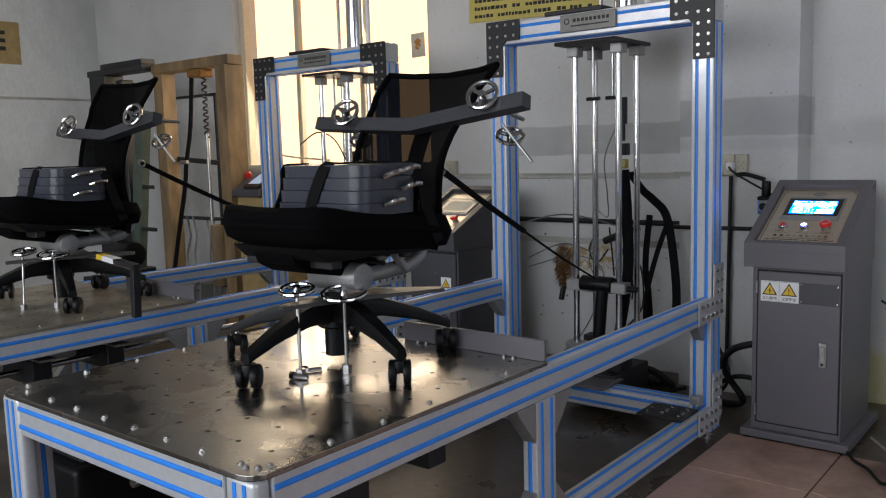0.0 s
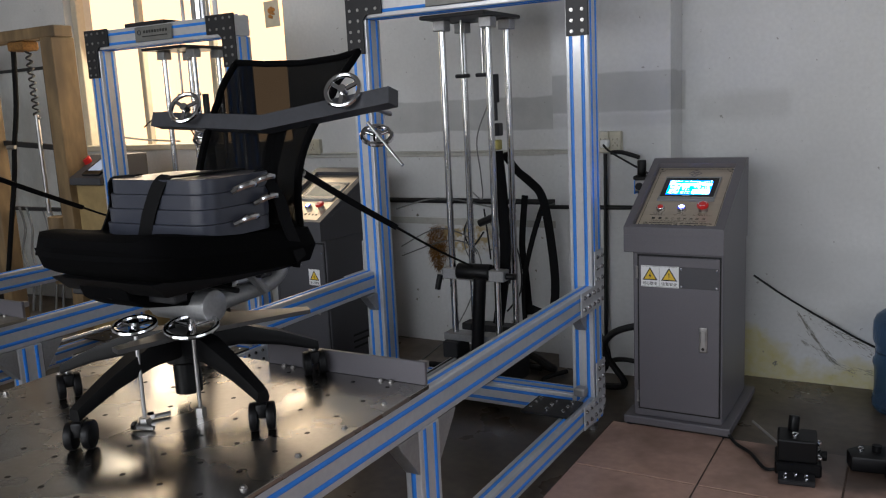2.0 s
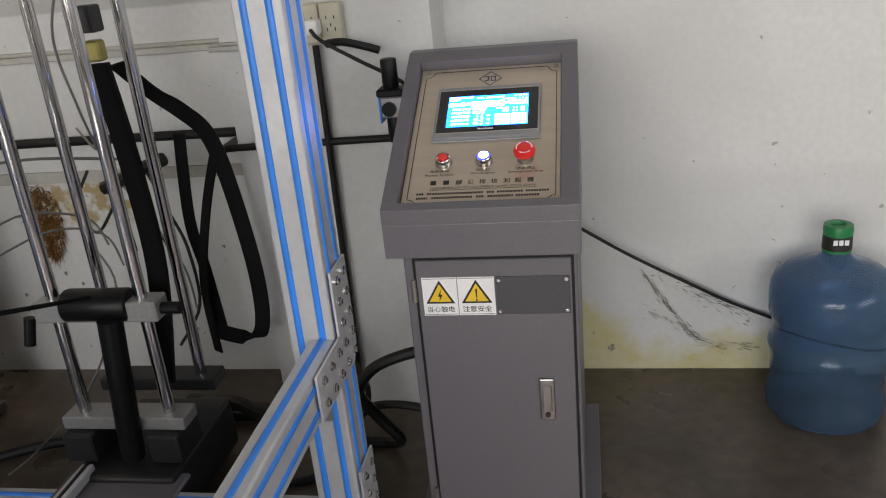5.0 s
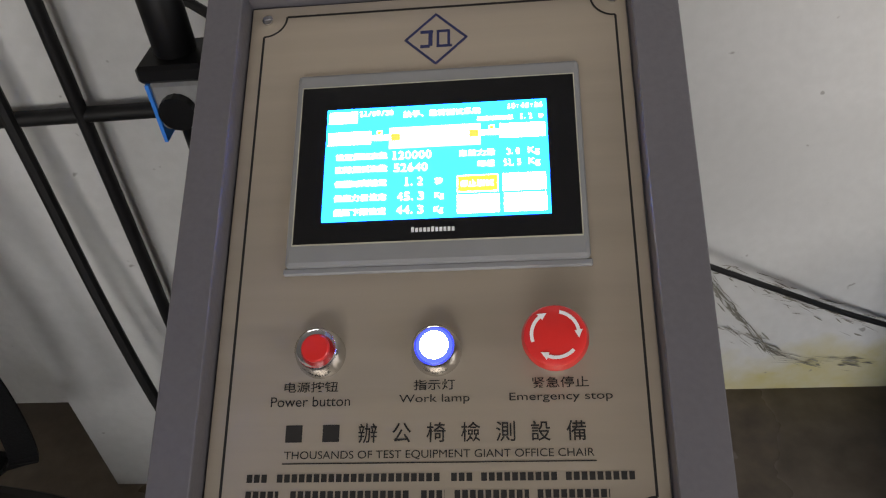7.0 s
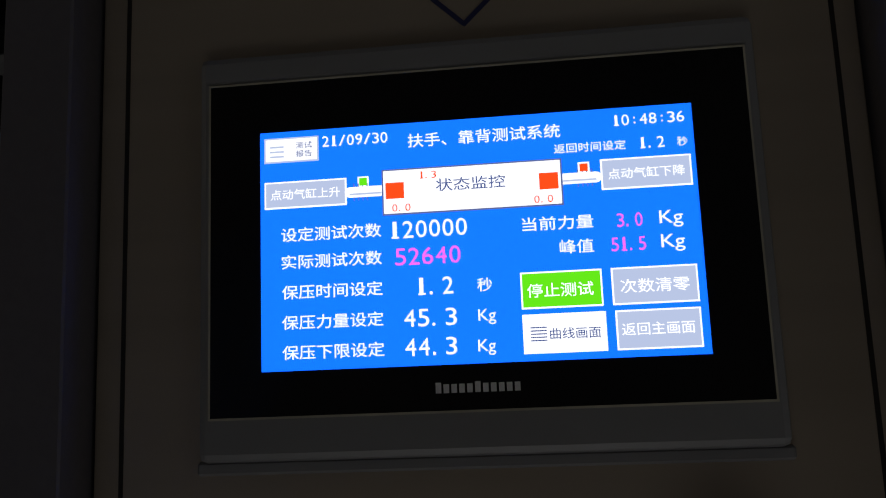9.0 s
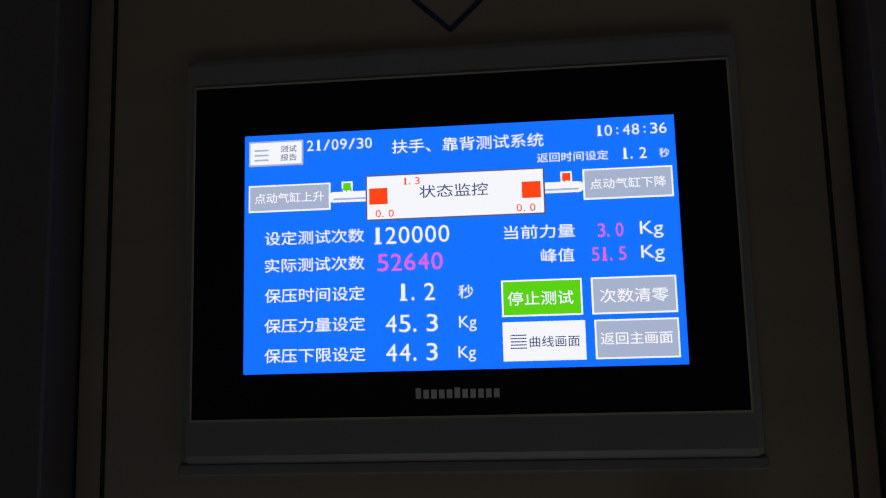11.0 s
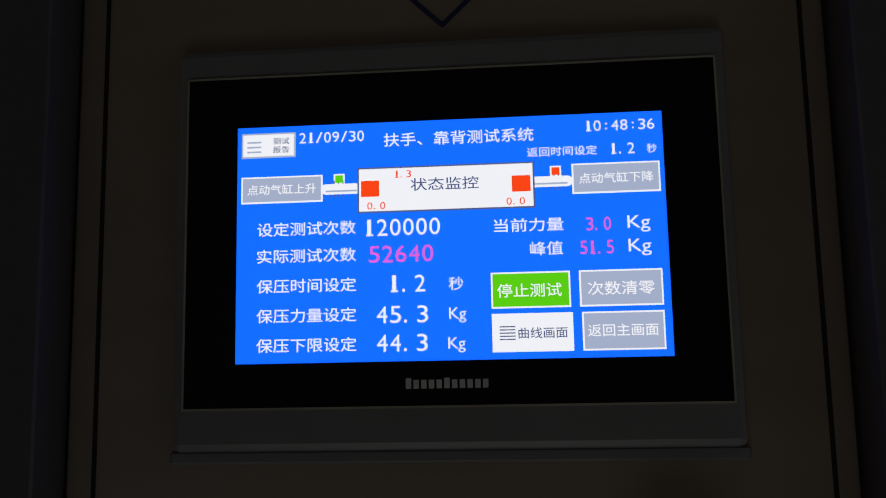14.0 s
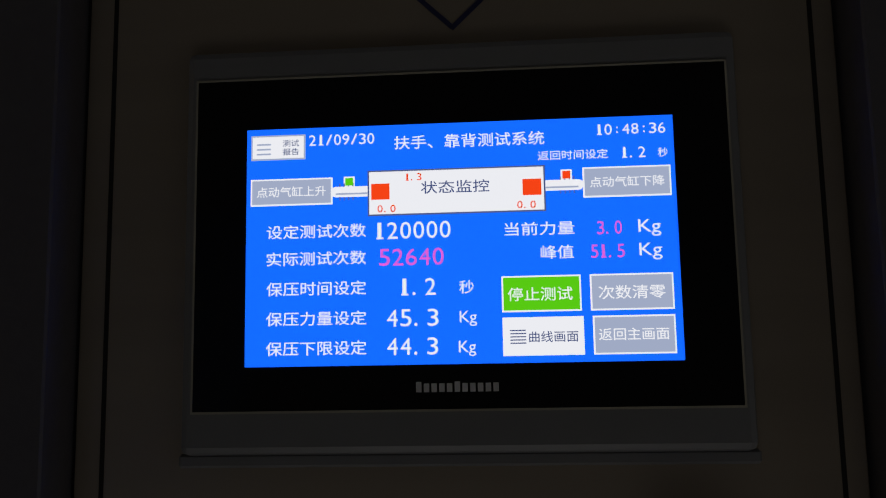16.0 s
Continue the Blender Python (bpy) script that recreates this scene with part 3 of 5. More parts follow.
    part("slide_beam", box(-0.83, -0.73, -1.08, -1.04, 0.30, 0.45, 0.002), ALU, m)
    # base plate and guide rods
    part("guide_bar", turned(box(-0.015, 0.015, -0.33, 0.33, -0.012, 0.012, 0.004, seg=2), pose(-0.825, -0.32, 0.156, 0, 0, 1)), ALU, m, "grooved aluminium guide bar")
    part("guide_bar", turned(box(-0.004, 0.004, -0.33, 0.33, -0.002, 0.002, 0.001), pose(-0.825, -0.32, 0.1685, 0, 0, 1)), RUBBER, m)
    part("base_box", box(-0.86, -0.62, -0.02, 0.30, 0.03, 0.155, 0.008, seg=2), BLACK_PLATE, m)
    part("base_tray", box(-0.88, -0.60, -0.16, 0.02, 0.131, 0.142, 0.003), CAB, m)
    part("rod_block", box(-0.90, -0.61, 0.055, 0.12, 0.225, 0.255, 0.003), GREY_CAST, m)
    part("rod_block", box(-0.90, -0.61, 0.215, 0.285, 0.225, 0.255, 0.003), BLACK_PLATE, m)
    for x in (-0.858, -0.656):
        part("foot_block", box(x - 0.035, x + 0.035, 0.03, 0.14, 0.156, 0.224, 0.004), BLACK_PLATE, m)
    for x, y in ((-0.858, 0.087), (-0.656, 0.087), (-0.853, 0.25), (-0.654, 0.25)):
        part("guide_rod", rod((x, y, 0.255), (x, y, 1.50), 0.0135), CHROME, m, "chromed guide rod", True)
        part("rod_clamp", box(x - 0.026, x + 0.026, y - 0.026, y + 0.026, 1.475, 1.515, 0.003), GREY_CAST, m)
    part("top_plate", box(-0.895, -0.615, -0.02, 0.30, 1.5155, 1.530, 0.002), BLACK_PLATE, m)
    part("top_block", box(-0.88, -0.62, -0.118, 0.28, 1.6225, 1.64, 0.003), BLACK_PLATE, m)
    part("drive_cylinder", rod((-0.665, 0.17, 1.64), (-0.665, 0.17, 2.40), 0.046, n=28), CHROME, m, "chromed drive cylinder", True)
    part("tie_rod", rod((-0.775, 0.16, 1.64), (-0.775, 0.16, 2.40), 0.009, n=10), BARE, m)
    part("tie_rod", rod((-0.575, 0.18, 1.64), (-0.575, 0.18, 2.40), 0.012, n=10), WHITE, m)
    for x, z0 in ((-0.79, 1.30), (-0.70, 1.30)):
        part("pull_rod", rod((x, 0.12, z0), (x, 0.12, 1.515), 0.006, n=10), BARE, m)
        part("pull_nut", rod((x - 0.03, 0.12, z0), (x + 0.03, 0.12, z0), 0.008, n=8), BLACK_PLATE, m)
    bm = rod((-0.665, 0.15, 1.19), (-0.665, 0.15, 1.30), 0.016)
    rod((-0.665, 0.15, 1.12), (-0.665, 0.15, 1.19), 0.007, bm)
    box(-0.685, -0.645, 0.13, 0.17, 1.06, 1.11, 0.003, bm)
    part("load_cell", bm, BLACK_PLATE, m)
    part("shackle", box(-0.682, -0.648, 0.135, 0.165, 1.005, 1.045, 0.004), node_mat("brass_shackle", (0.34, 0.30, 0.10), 0.4, 0.6, 0.1), m)
    part("hoist_strap", tube([(-0.665, 0.15, 1.0), (-0.66, 0.17, 0.8), (-0.662, 0.18, 0.55), (-0.70, 0.17, 0.28)], 0, flat=(0.022, 0.006, (1, 0, 0))), STRAP, m)
    # carriage
    bm = box(-0.895, -0.615, 0.06, 0.115, 0.485, 0.53, 0.003)
    part("carriage_arm", bm, GREY_CAST, m)
    part("clamp_drum", rod((-0.83, 0.085, 0.515), (-0.68, 0.085, 0.515), 0.036, bevel=0.006), BLACK_PLASTIC, m, smooth=True)
    part("push_shaft", rod((-0.735, 0.035, 0.17), (-0.712, 0.045, 0.50), 0.026), BLACK_PLASTIC, m, smooth=True)
    part("side_knob", rod((-0.615, 0.087, 0.505), (-0.575, 0.087, 0.505), 0.013), BLACK_PLASTIC, m)
    part("drop_pin", rod((-0.905, 0.06, 0.50), (-0.915, 0.05, 0.44), 0.012), BLACK_PLASTIC, m)
    # name plate with unreadable lettering
    plate = part("name_plate", turned(box(-0.122, 0.122, -0.003, 0.003, -0.034, 0.034, 0.003), pose(-0.678, -0.128, 1.582)), node_mat("dull_name_plate", (0.20, 0.20, 0.185), 0.45, 0.3, 0.08, 60, 0.3, 20), m, "grey metal name plate")
    bm = None
    for k in range(9):
        bm = box(-0.74 + k * 0.018, -0.728 + k * 0.018, -0.1318, -0.1305, 1.585, 1.598, bm=bm)
    bm = box(-0.75, -0.585, -0.1318, -0.1305, 1.568, 1.573, bm=bm)
    part("lettering", bm, INK, plate)
    part("emblem", ring(0.010, 0.002, pose(-0.768, -0.1315, 1.59, 90)), INK, plate)
    m.matrix_world = Matrix.Translation((ox, oy, 0))
    return m


test_bench((0, 0))
test_bench((-1.635, 0.075), True)

# ---------- control cabinet ----------
TILT, PY, PZ = 27.7, 0.168, 0.8343
PANEL_POSE = pose(0, PY, PZ, TILT)


def on_panel(bm, u=0.0, v=0.0, h=0.0, deg=0.0):
    return turned(bm, PANEL_POSE @ pose(u, v, h, 0, 0, deg))


def slope(v, h):
    p = PANEL_POSE @ Vector((0, v, h))
    return p.y, p.z


def print_on(text, u0, v0, u1, v1, mat, parent, h=0.0004, name="lettering", deg=0.0):
    return part(name, on_panel(words(text, v1 - v0, u1 - u0), u0, v0, h, deg), mat, parent)


def figures(text, u0, v0, u1, v1, mat, parent, h=0.0005):
    """Characters of one width each, as the display sets them."""
    cell = (u1 - u0) / len(text)
    bm = None
    for k, ch in enumerate(text):
        tall = (v1 - v0) * (0.2 if ch == "." else 0.62 if ch == ":" else 1.0)
        wide = cell * (0.22 if ch in ".:" else 0.30 if ch == "1" else 0.80)
        own = words(ch, tall, wide)
        left = u0 + k * cell + (cell * 0.12 if ch == "." else (cell - wide) / 2)
        if ch == "1":
            box(-wide * 0.35, wide * 1.5, 0, tall * 0.10, -0.00001, 0.00001, bm=own)
        bm = merged(bm, turned(own, pose(left, v0 + ((v1 - v0) * 0.12 if ch == ":" else 0), 0)))
    return part("readout", on_panel(bm, 0, 0, h), mat, parent)


def plate_on(u0, u1, v0, v1, h0, h1, bevel=0.0, seg=1):
    return on_panel(box(u0, u1, v0, v1, h0, h1, bevel, seg=seg))


def arc_arrow(cu, cv, r, a0, a1, h, w=0.0022):
    bm = bmesh.new()
    n = 10
    inner, outer = [], []
    for k in range(n + 1):
        a = radians(a0 + (a1 - a0) * k / n)
        inner.append(bm.verts.new((cu + (r - w / 2) * math.cos(a), cv + (r - w / 2) * math.sin(a), h)))
        outer.append(bm.verts.new((cu + (r + w / 2) * math.cos(a), cv + (r + w / 2) * math.sin(a), h)))
    for k in range(n):
        bm.faces.new((inner[k], outer[k], outer[k + 1], inner[k + 1]))
    a, b = radians(a1), radians(a1 - 20)
    bm.faces.new([bm.verts.new(p) for p in ((cu + (r - 1.2 * w) * math.cos(a), cv + (r - 1.2 * w) * math.sin(a), h), (cu + (r + 1.2 * w) * math.cos(a), cv + (r + 1.2 * w) * math.sin(a), h),
                                            (cu + r * math.cos(b), cv + r * math.sin(b), h))])
    return on_panel(bm)


def warning_sticker(parent, x0, z0, w, hgt, sign, text, y=-0.0032):
    s = part("warning_sticker", box(x0, x0 + w, y, y + 0.0008, z0, z0 + hgt), WHITE, parent, "white sticker with a yellow warning triangle")
    cx, zb, zt = x0 + w / 2, z0 + hgt * 0.32, z0 + hgt * 0.93
    for k, (mat, grow) in enumerate(((INK, 1.0), (YELLOW, 0.76))):
        c = (zb * 2 + zt) / 3
        o = [(cx - w * 0.42 * grow, c + (zb - c) * grow), (cx + w * 0.42 * grow, c + (zb - c) * grow), (cx, c + (zt - c) * grow)]
        part("triangle", prism(o, "y", y - 0.0004 * (k + 1), y), mat, s)
    if sign == "bolt":
        o = [(cx + 0.003, zb + 0.030), (cx - 0.004, zb + 0.014), (cx, zb + 0.014), (cx - 0.002, zb + 0.004), (cx + 0.005, zb + 0.018), (cx + 0.001, zb + 0.018)]
        part("symbol", prism(o, "y", y - 0.0013, y), INK, s)
    else:
        o = [(cx - 0.0018, zb + 0.028), (cx - 0.0009, zb + 0.011), (cx + 0.0009, zb + 0.011), (cx + 0.0018, zb + 0.028)]
        part("symbol", box(cx - 0.0015, cx + 0.0015, y - 0.0013, y, zb + 0.005, zb + 0.008, bm=prism(o, "y", y - 0.0013, y)), INK, s)
    for a, b, c, d in ((x0 + 0.002, x0 + w - 0.002, z0 + 0.002, z0 + 0.0028), (x0 + 0.002, x0 + w - 0.002, z0 + hgt - 0.0028, z0 + hgt - 0.002)):
        part("border_line", box(a, b, y - 0.0004, y, c, d), INK, s)
    bm = words(text, hgt * 0.16, w * 0.8)
    part("lettering", turned(bm, pose(x0 + w * 0.1, y - 0.0005, z0 + hgt * 0.09, 90)), INK, s)


def cabinet(label, detailed, group="control cabinets"):
    cab = empty("control_cabinet", label, "control cabinet", group)
    x0, x1 = -0.094, 0.248
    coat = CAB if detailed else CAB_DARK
    part("plinth", prism([(-0.105, -0.02), (0.272, -0.02), (0.272, 0.46), (-0.105, 0.46)], "z", 0.012, 0.040, 0.003), coat, cab)
    for x, y in ((-0.085, 0.0), (0.25, 0.0), (-0.085, 0.43), (0.25, 0.43)):
        part("foot", rod((x, y, 0.0), (x, y, 0.012), 0.016), RUBBER, cab)
    part("body", box(-0.072, 0.240, 0.002, 0.42, 0.040, 0.652, 0.004, seg=2), coat, cab)
    part("gap_shadow_strip", box(-0.055, 0.234, -0.0005, 0.003, 0.066, 0.640), RUBBER, cab)
    door = part("door", box(-0.050, 0.229, -0.004, 0.004, 0.071, 0.634, 0.0015), coat, cab)
    for z in (0.115, 0.575):
        part("hinge", rod((-0.056, -0.004, z - 0.022), (-0.056, -0.004, z + 0.022), 0.0045, n=10), BARE, door)
    latch = part("latch", box(0.162, 0.190, -0.009, -0.004, 0.303, 0.392, 0.003, seg=2), BARE, door, "chromed lock plate")
    part("latch_lever", box(0.167, 0.185, -0.0125, -0.009, 0.322, 0.380, 0.002), BARE, latch)
    part("keyhole", rod((0.176, -0.013, 0.316), (0.176, -0.009, 0.316), 0.005, n=12), INK, latch)
    nameplate = part("name_plate", box(0.094, 0.226, -0.0058, -0.004, 0.526, 0.601, 0.0008), CAB_DARK, door, "blank dark name plate")
    bolts(nameplate, "bolt", [(a, -0.0058, b) for a in (0.10, 0.22) for b in (0.533, 0.594)], (0, -1, 0), 0.0028, 0.002)
    if detailed:
        warning_sticker(door, -0.041, 0.525, 0.064, 0.076, "bolt", "当心触电", -0.0048)
        warning_sticker(door, 0.0245, 0.525, 0.067, 0.076, "mark", "注意安全", -0.0048)
    else:
        warning_sticker(door, 0.135, 0.44, 0.064, 0.076, "bolt", "当心触电", -0.0048)
    # head: sloped desk with a raised rim
    fy = slope(-0.222, 0.012)[0]
    zb = slope(-0.236, -0.012)[1]
    top = slope(0.221, 0.012)
    core_top = slope(0.190, -0.012)
    part("head", prism([(fy, 0.652), (fy, zb), core_top, (top[0], top[1] - 0.012), (0.395, top[1] - 0.012), (0.395, 0.652)], "x", x0, x1, 0.001), coat, cab)
    part("rim", prism([(fy, zb), slope(-0.222, 0.012), slope(-0.204, 0.012), slope(-0.204, -0.0125)], "x", x0, x1, 0.0008), coat, cab)
    part("rim", prism([slope(0.187, -0.014), slope(0.187, 0.012), top, (0.395, top[1]), (0.395, top[1] - 0.014)], "x", x0, x1, 0.0008), coat, cab)
    for a, b in ((x0, -0.067), (0.2165, x1)):
        part("rim", plate_on(a, b, -0.2045, 0.1875, -0.0125, 0.012, 0.0008), coat, cab)
    # brushed panel
    panel = part("panel", plate_on(-0.0655, 0.2150, -0.2030, 0.1845, -0.0122, -0.008, 0.0005), PANEL, cab, "brushed steel control panel")
    base = -0.0078
    u0, u1, v0, v1, c = -0.0550, 0.2068, -0.1955, 0.1750, 0.017
    lines = None
    for a, b, d, e in ((u0 + c, u1 - c, v0 - 0.0008, v0 + 0.0008), (u0 + c, u1 - c, v1 - 0.0008, v1 + 0.0008), (u0 - 0.0008, u0 + 0.0008, v0 + c, v1 - c), (u1 - 0.0008, u1 + 0.0008, v0 + c, v1 - c)):
        lines = box(a, b, d, e, base - 0.0003, base + 0.0002, bm=lines)
    for cu, cv, a0 in ((u0, v0, 0), (u1, v0, 90), (u1, v1, 180), (u0, v1, 270)):
        own = bmesh.new()
        n = 8
        ins = [[own.verts.new((cu + r * math.cos(radians(a0 + 90 * k / n)), cv + r * math.sin(radians(a0 + 90 * k / n)), base + 0.0002)) for k in range(n + 1)] for r in (c - 0.0008, c + 0.0008)]
        for k in range(n):
            own.faces.new((ins[0][k], ins[1][k], ins[1][k + 1], ins[0][k + 1]))
        lines = merged(lines, own)
    part("border_line", on_panel(lines), INK, panel)
    for su, sv in ((-0.0530, -0.1955), (0.2070, -0.1955), (-0.0530, 0.1725), (0.2055, 0.1725)):
        part("screw", on_panel(rod((su, sv, base), (su, sv, base + 0.002), 0.0042, n=14, bevel=0.0006)), CHROME, panel, smooth=True)
    # buttons
    for u, lens, ringmat in ((0.0035, RED, CHROME), (0.0780, LAMP_BLUE, CHROME)):
        btn = part("push_button" if lens is RED else "work_lamp", on_panel(lathe([(0.0160, 0), (0.0160, 0.003), (0.0142, 0.013), (0.0125, 0.015), (0.0118, 0.0145)], (u, -0.089, base), 28)), ringmat, cab, "red push button in a chrome ring" if lens is RED else "glowing blue-white lamp in a chrome ring", True)
        part("button_cap", on_panel(lathe([(0.0090, 0.010), (0.0090, 0.0166), (0.0082, 0.0174)], (u, -0.089, base), 28)), lens, btn, smooth=True)
        if lens is LAMP_BLUE:
            part("lamp_rim", on_panel(lathe([(0.0112, 0.010), (0.0112, 0.0158), (0.0092, 0.0166)], (u, -0.089, base), 28)), LAMP_RIM, btn, smooth=True)
    stop = part("emergency_stop", on_panel(lathe([(0.015, 0), (0.015, 0.012), (0.012, 0.012), (0.012, 0.018)], (0.152, -0.088, base), 28)), BARE, cab, "red mushroom emergency stop button", True)
    part("mushroom_head", on_panel(lathe([(0.013, 0.016), (0.0195, 0.018), (0.0202, 0.023), (0.0185, 0.0275), (0.015, 0.0292)], (0.152, -0.088, base), 36)), RED, stop, smooth=True)
    for a in (0, 120, 240):
        part("arrow", arc_arrow(0.152, -0.088, 0.0140, a + 78, a + 10, base + 0.0299, 0.0021), WHITE, stop)
    # screen unit
    unit = part("display_unit", plate_on(-0.0240, 0.1778, -0.0310, 0.1178, base, -0.0012, 0.003, 2), BEZEL, cab, "grey framed touch display showing a blue page")
    part("screen_border", plate_on(-0.0192, 0.1735, -0.0158, 0.1058, -0.004, -0.0006), GLASS_BLACK, unit, "glossy black glass border")
    # glint along the glass edge, put in as a thin pale line
    frame_line = None
    for a, b, d, e in ((-0.0196, 0.1739, -0.0163, -0.0155), (-0.0196, 0.1739, 0.1055, 0.1062), (-0.0196, -0.0189, -0.0163, 0.1062), (0.1732, 0.1739, -0.0163, 0.1062)):
        frame_line = box(a, b, d, e, -0.0012, -0.0004, bm=frame_line)
    part("glass_edge", on_panel(frame_line), IVORY, unit)
    part("display_lip", plate_on(-0.0252, 0.1790, -0.0355, -0.0305, base, base + 0.0035, 0.001), BEZEL, unit)
    if detailed:
        page = part("screen_page", plate_on(0.0, 0.154, 0.0, 0.0865, -0.003, -0.0002), SCREEN_BLUE, unit, "lit blue display page")

        def key(a, b, d, e, mat, edge=SCREEN_WHITE, name="screen_key"):
            part(name, plate_on(a - 0.0006, b + 0.0006, d - 0.0006, e + 0.0006, -0.001, 0.0), edge, page)
            return part(name, plate_on(a, b, d, e, -0.001, 0.0002), mat, page)

        H = 0.0005
        key(0.0022, 0.0212, 0.0755, 0.0836, SCREEN_WHITE, SCREEN_GREY)
        print_on("测试", 0.0135, 0.0797, 0.0195, 0.0822, SCREEN_NAVY, page, H)
        print_on("报告", 0.0135, 0.0765, 0.0195, 0.0790, SCREEN_NAVY, page, H)
        for k in range(3):
            part("chart_mark", plate_on(0.0038, 0.0090, 0.0768 + k * 0.0018, 0.0774 + k * 0.0018, 0.0, 0.0004), SCREEN_GREY, page)
        figures("21/09/30", 0.0230, 0.0797, 0.0475, 0.0836, SCREEN_WHITE, page, H)
        print_on("扶手、靠背测试系统", 0.0545, 0.0772, 0.1085, 0.0822, SCREEN_WHITE, page, H)
        figures("10:48:36", 0.1265, 0.0799, 0.1515, 0.0837, SCREEN_WHITE, page, H)
        print_on("返回时间设定", 0.1060, 0.0714, 0.1308, 0.0748, SCREEN_WHITE, page, H)
        figures("1.2", 0.1350, 0.0713, 0.1442, 0.0752, SCREEN_WHITE, page, H)
        print_on("秒", 0.1482, 0.0713, 0.1516, 0.0746, SCREEN_WHITE, page, H)
        key(0.0022, 0.0312, 0.0585, 0.0672, SCREEN_GREY)
        print_on("点动气缸上升", 0.0040, 0.0610, 0.0295, 0.0648, SCREEN_WHITE, page, H)
        key(0.1222, 0.1518, 0.0581, 0.0678, SCREEN_GREY)
        print_on("点动气缸下降", 0.1240, 0.0610, 0.1500, 0.0648, SCREEN_WHITE, page, H)
        key(0.0452, 0.1078, 0.0537, 0.0692, SCREEN_WHITE, SCREEN_NAVY, "status_box")
        print_on("状态监控", 0.0640, 0.0606, 0.0885, 0.0652, SCREEN_NAVY, page, H)
        for a in (0.0460, 0.1003):
            part("red_square", plate_on(a, a + 0.0066, 0.0590, 0.0648, 0.0002, 0.0005), SCREEN_RED, page)
        figures("1.3", 0.0580, 0.0656, 0.0645, 0.0682, SCREEN_RED, page, H)
        figures("0.0", 0.0480, 0.0543, 0.0550, 0.0569, SCREEN_RED, page, H)
        figures("0.0", 0.0980, 0.0543, 0.1050, 0.0569, SCREEN_RED, page, H)
        for a, b, tip in ((0.0330, 0.0446, 0.0330), (0.1084, 0.1200, 0.1200)):
            part("cylinder_symbol", plate_on(a, b, 0.0604, 0.0642, -0.001, 0.0002), SCREEN_WHITE, page)
            part("cylinder_symbol", plate_on(a, b, 0.0612, 0.0618, 0.0, 0.0004), SCREEN_GREY, page)
            for k in range(4):
                q = a + 0.0015 + k * 0.0016 if tip == a else b - 0.0015 - k * 0.0016
                part("cylinder_mark", plate_on(q - 0.0002, q + 0.0002, 0.0592, 0.0654, -0.001, 0.0001), SCREEN_NAVY, page)
            part("cylinder_tip", on_panel(rod((tip, 0.0623, -0.001), (tip, 0.0623, 0.0002), 0.0019, n=16)), SCREEN_WHITE, page)
        key(0.0365, 0.0393, 0.0646, 0.0673, SCREEN_GREEN)
        key(0.1145, 0.1173, 0.0646, 0.0673, SCREEN_RED)
        for text, v in (("设定测试次数", 0.0456), ("实际测试次数", 0.0358), ("保压时间设定", 0.0250), ("保压力量设定", 0.0143), ("保压下限设定", 0.0038)):
            print_on(text, 0.0078, v, 0.0440, v + 0.0050, SCREEN_WHITE, page, H)
        for text, a, b, v, mat in (("120000", 0.0465, 0.0748, 0.0446, SCREEN_WHITE), ("52640", 0.0482, 0.0722, 0.0350, SCREEN_PINK), ("1.2", 0.0553, 0.0692, 0.0243, SCREEN_WHITE),
                                   ("45.3", 0.0508, 0.0700, 0.0134, SCREEN_WHITE), ("44.3", 0.0508, 0.0697, 0.0034, SCREEN_WHITE)):
            figures(text, a, v, b, v + 0.0060, mat, page, H)
        print_on("秒", 0.0770, 0.0245, 0.0822, 0.0292, SCREEN_WHITE, page, H)
        print_on("Kg", 0.0770, 0.0131, 0.0830, 0.0184, SCREEN_WHITE, page, H)
        print_on("Kg", 0.0765, 0.0027, 0.0825, 0.0080, SCREEN_WHITE, page, H)
        print_on("当前力量", 0.0935, 0.0445, 0.1180, 0.0493, SCREEN_WHITE, page, H)
        figures("3.0", 0.1256, 0.0442, 0.1348, 0.0489, SCREEN_PINK, page, H)
        print_on("Kg", 0.1402, 0.0432, 0.1480, 0.0491, SCREEN_WHITE, page, H)
        print_on("峰值", 0.1060, 0.0360, 0.1175, 0.0408, SCREEN_WHITE, page, H)
        figures("51.5", 0.1232, 0.0359, 0.1354, 0.0406, SCREEN_PINK, page, H)
        print_on("Kg", 0.1402, 0.0349, 0.1480, 0.0408, SCREEN_WHITE, page, H)
        key(0.0925, 0.1190, 0.0182, 0.0297, SCREEN_GREEN)
        print_on("停止测试", 0.0940, 0.0214, 0.1165, 0.0262, SCREEN_WHITE, page, H)
        key(0.1233, 0.1508, 0.0182, 0.0297, SCREEN_GREY)
        print_on("次数清零", 0.1255, 0.0214, 0.1485, 0.0262, SCREEN_WHITE, page, H)
        key(0.0925, 0.1195, 0.0030, 0.0152, SCREEN_WHITE)
        print_on("曲线画面", 0.1010, 0.0070, 0.1180, 0.0108, SCREEN_NAVY, page, H)
        for k in range(5):
            part("chart_mark", plate_on(0.0945, 0.1000, 0.0066 + k * 0.0011, 0.0070 + k * 0.0011, 0.0002, 0.0005), SCREEN_NAVY, page)
        key(0.1238, 0.1508, 0.0030, 0.0152, SCREEN_GREY)
        print_on("返回主画面", 0.1250, 0.0072, 0.1490, 0.0114, SCREEN_WHITE, page, H)
        # maker's mark on the display, as plain bars
        for k in range(11):
            part("maker_mark", plate_on(0.0612 + k * 0.0027, 0.0631 + k * 0.0027, -0.0096, -0.0060 if k in (0, 5) else -0.0066, -0.0006, -0.0003), WHITE, unit)
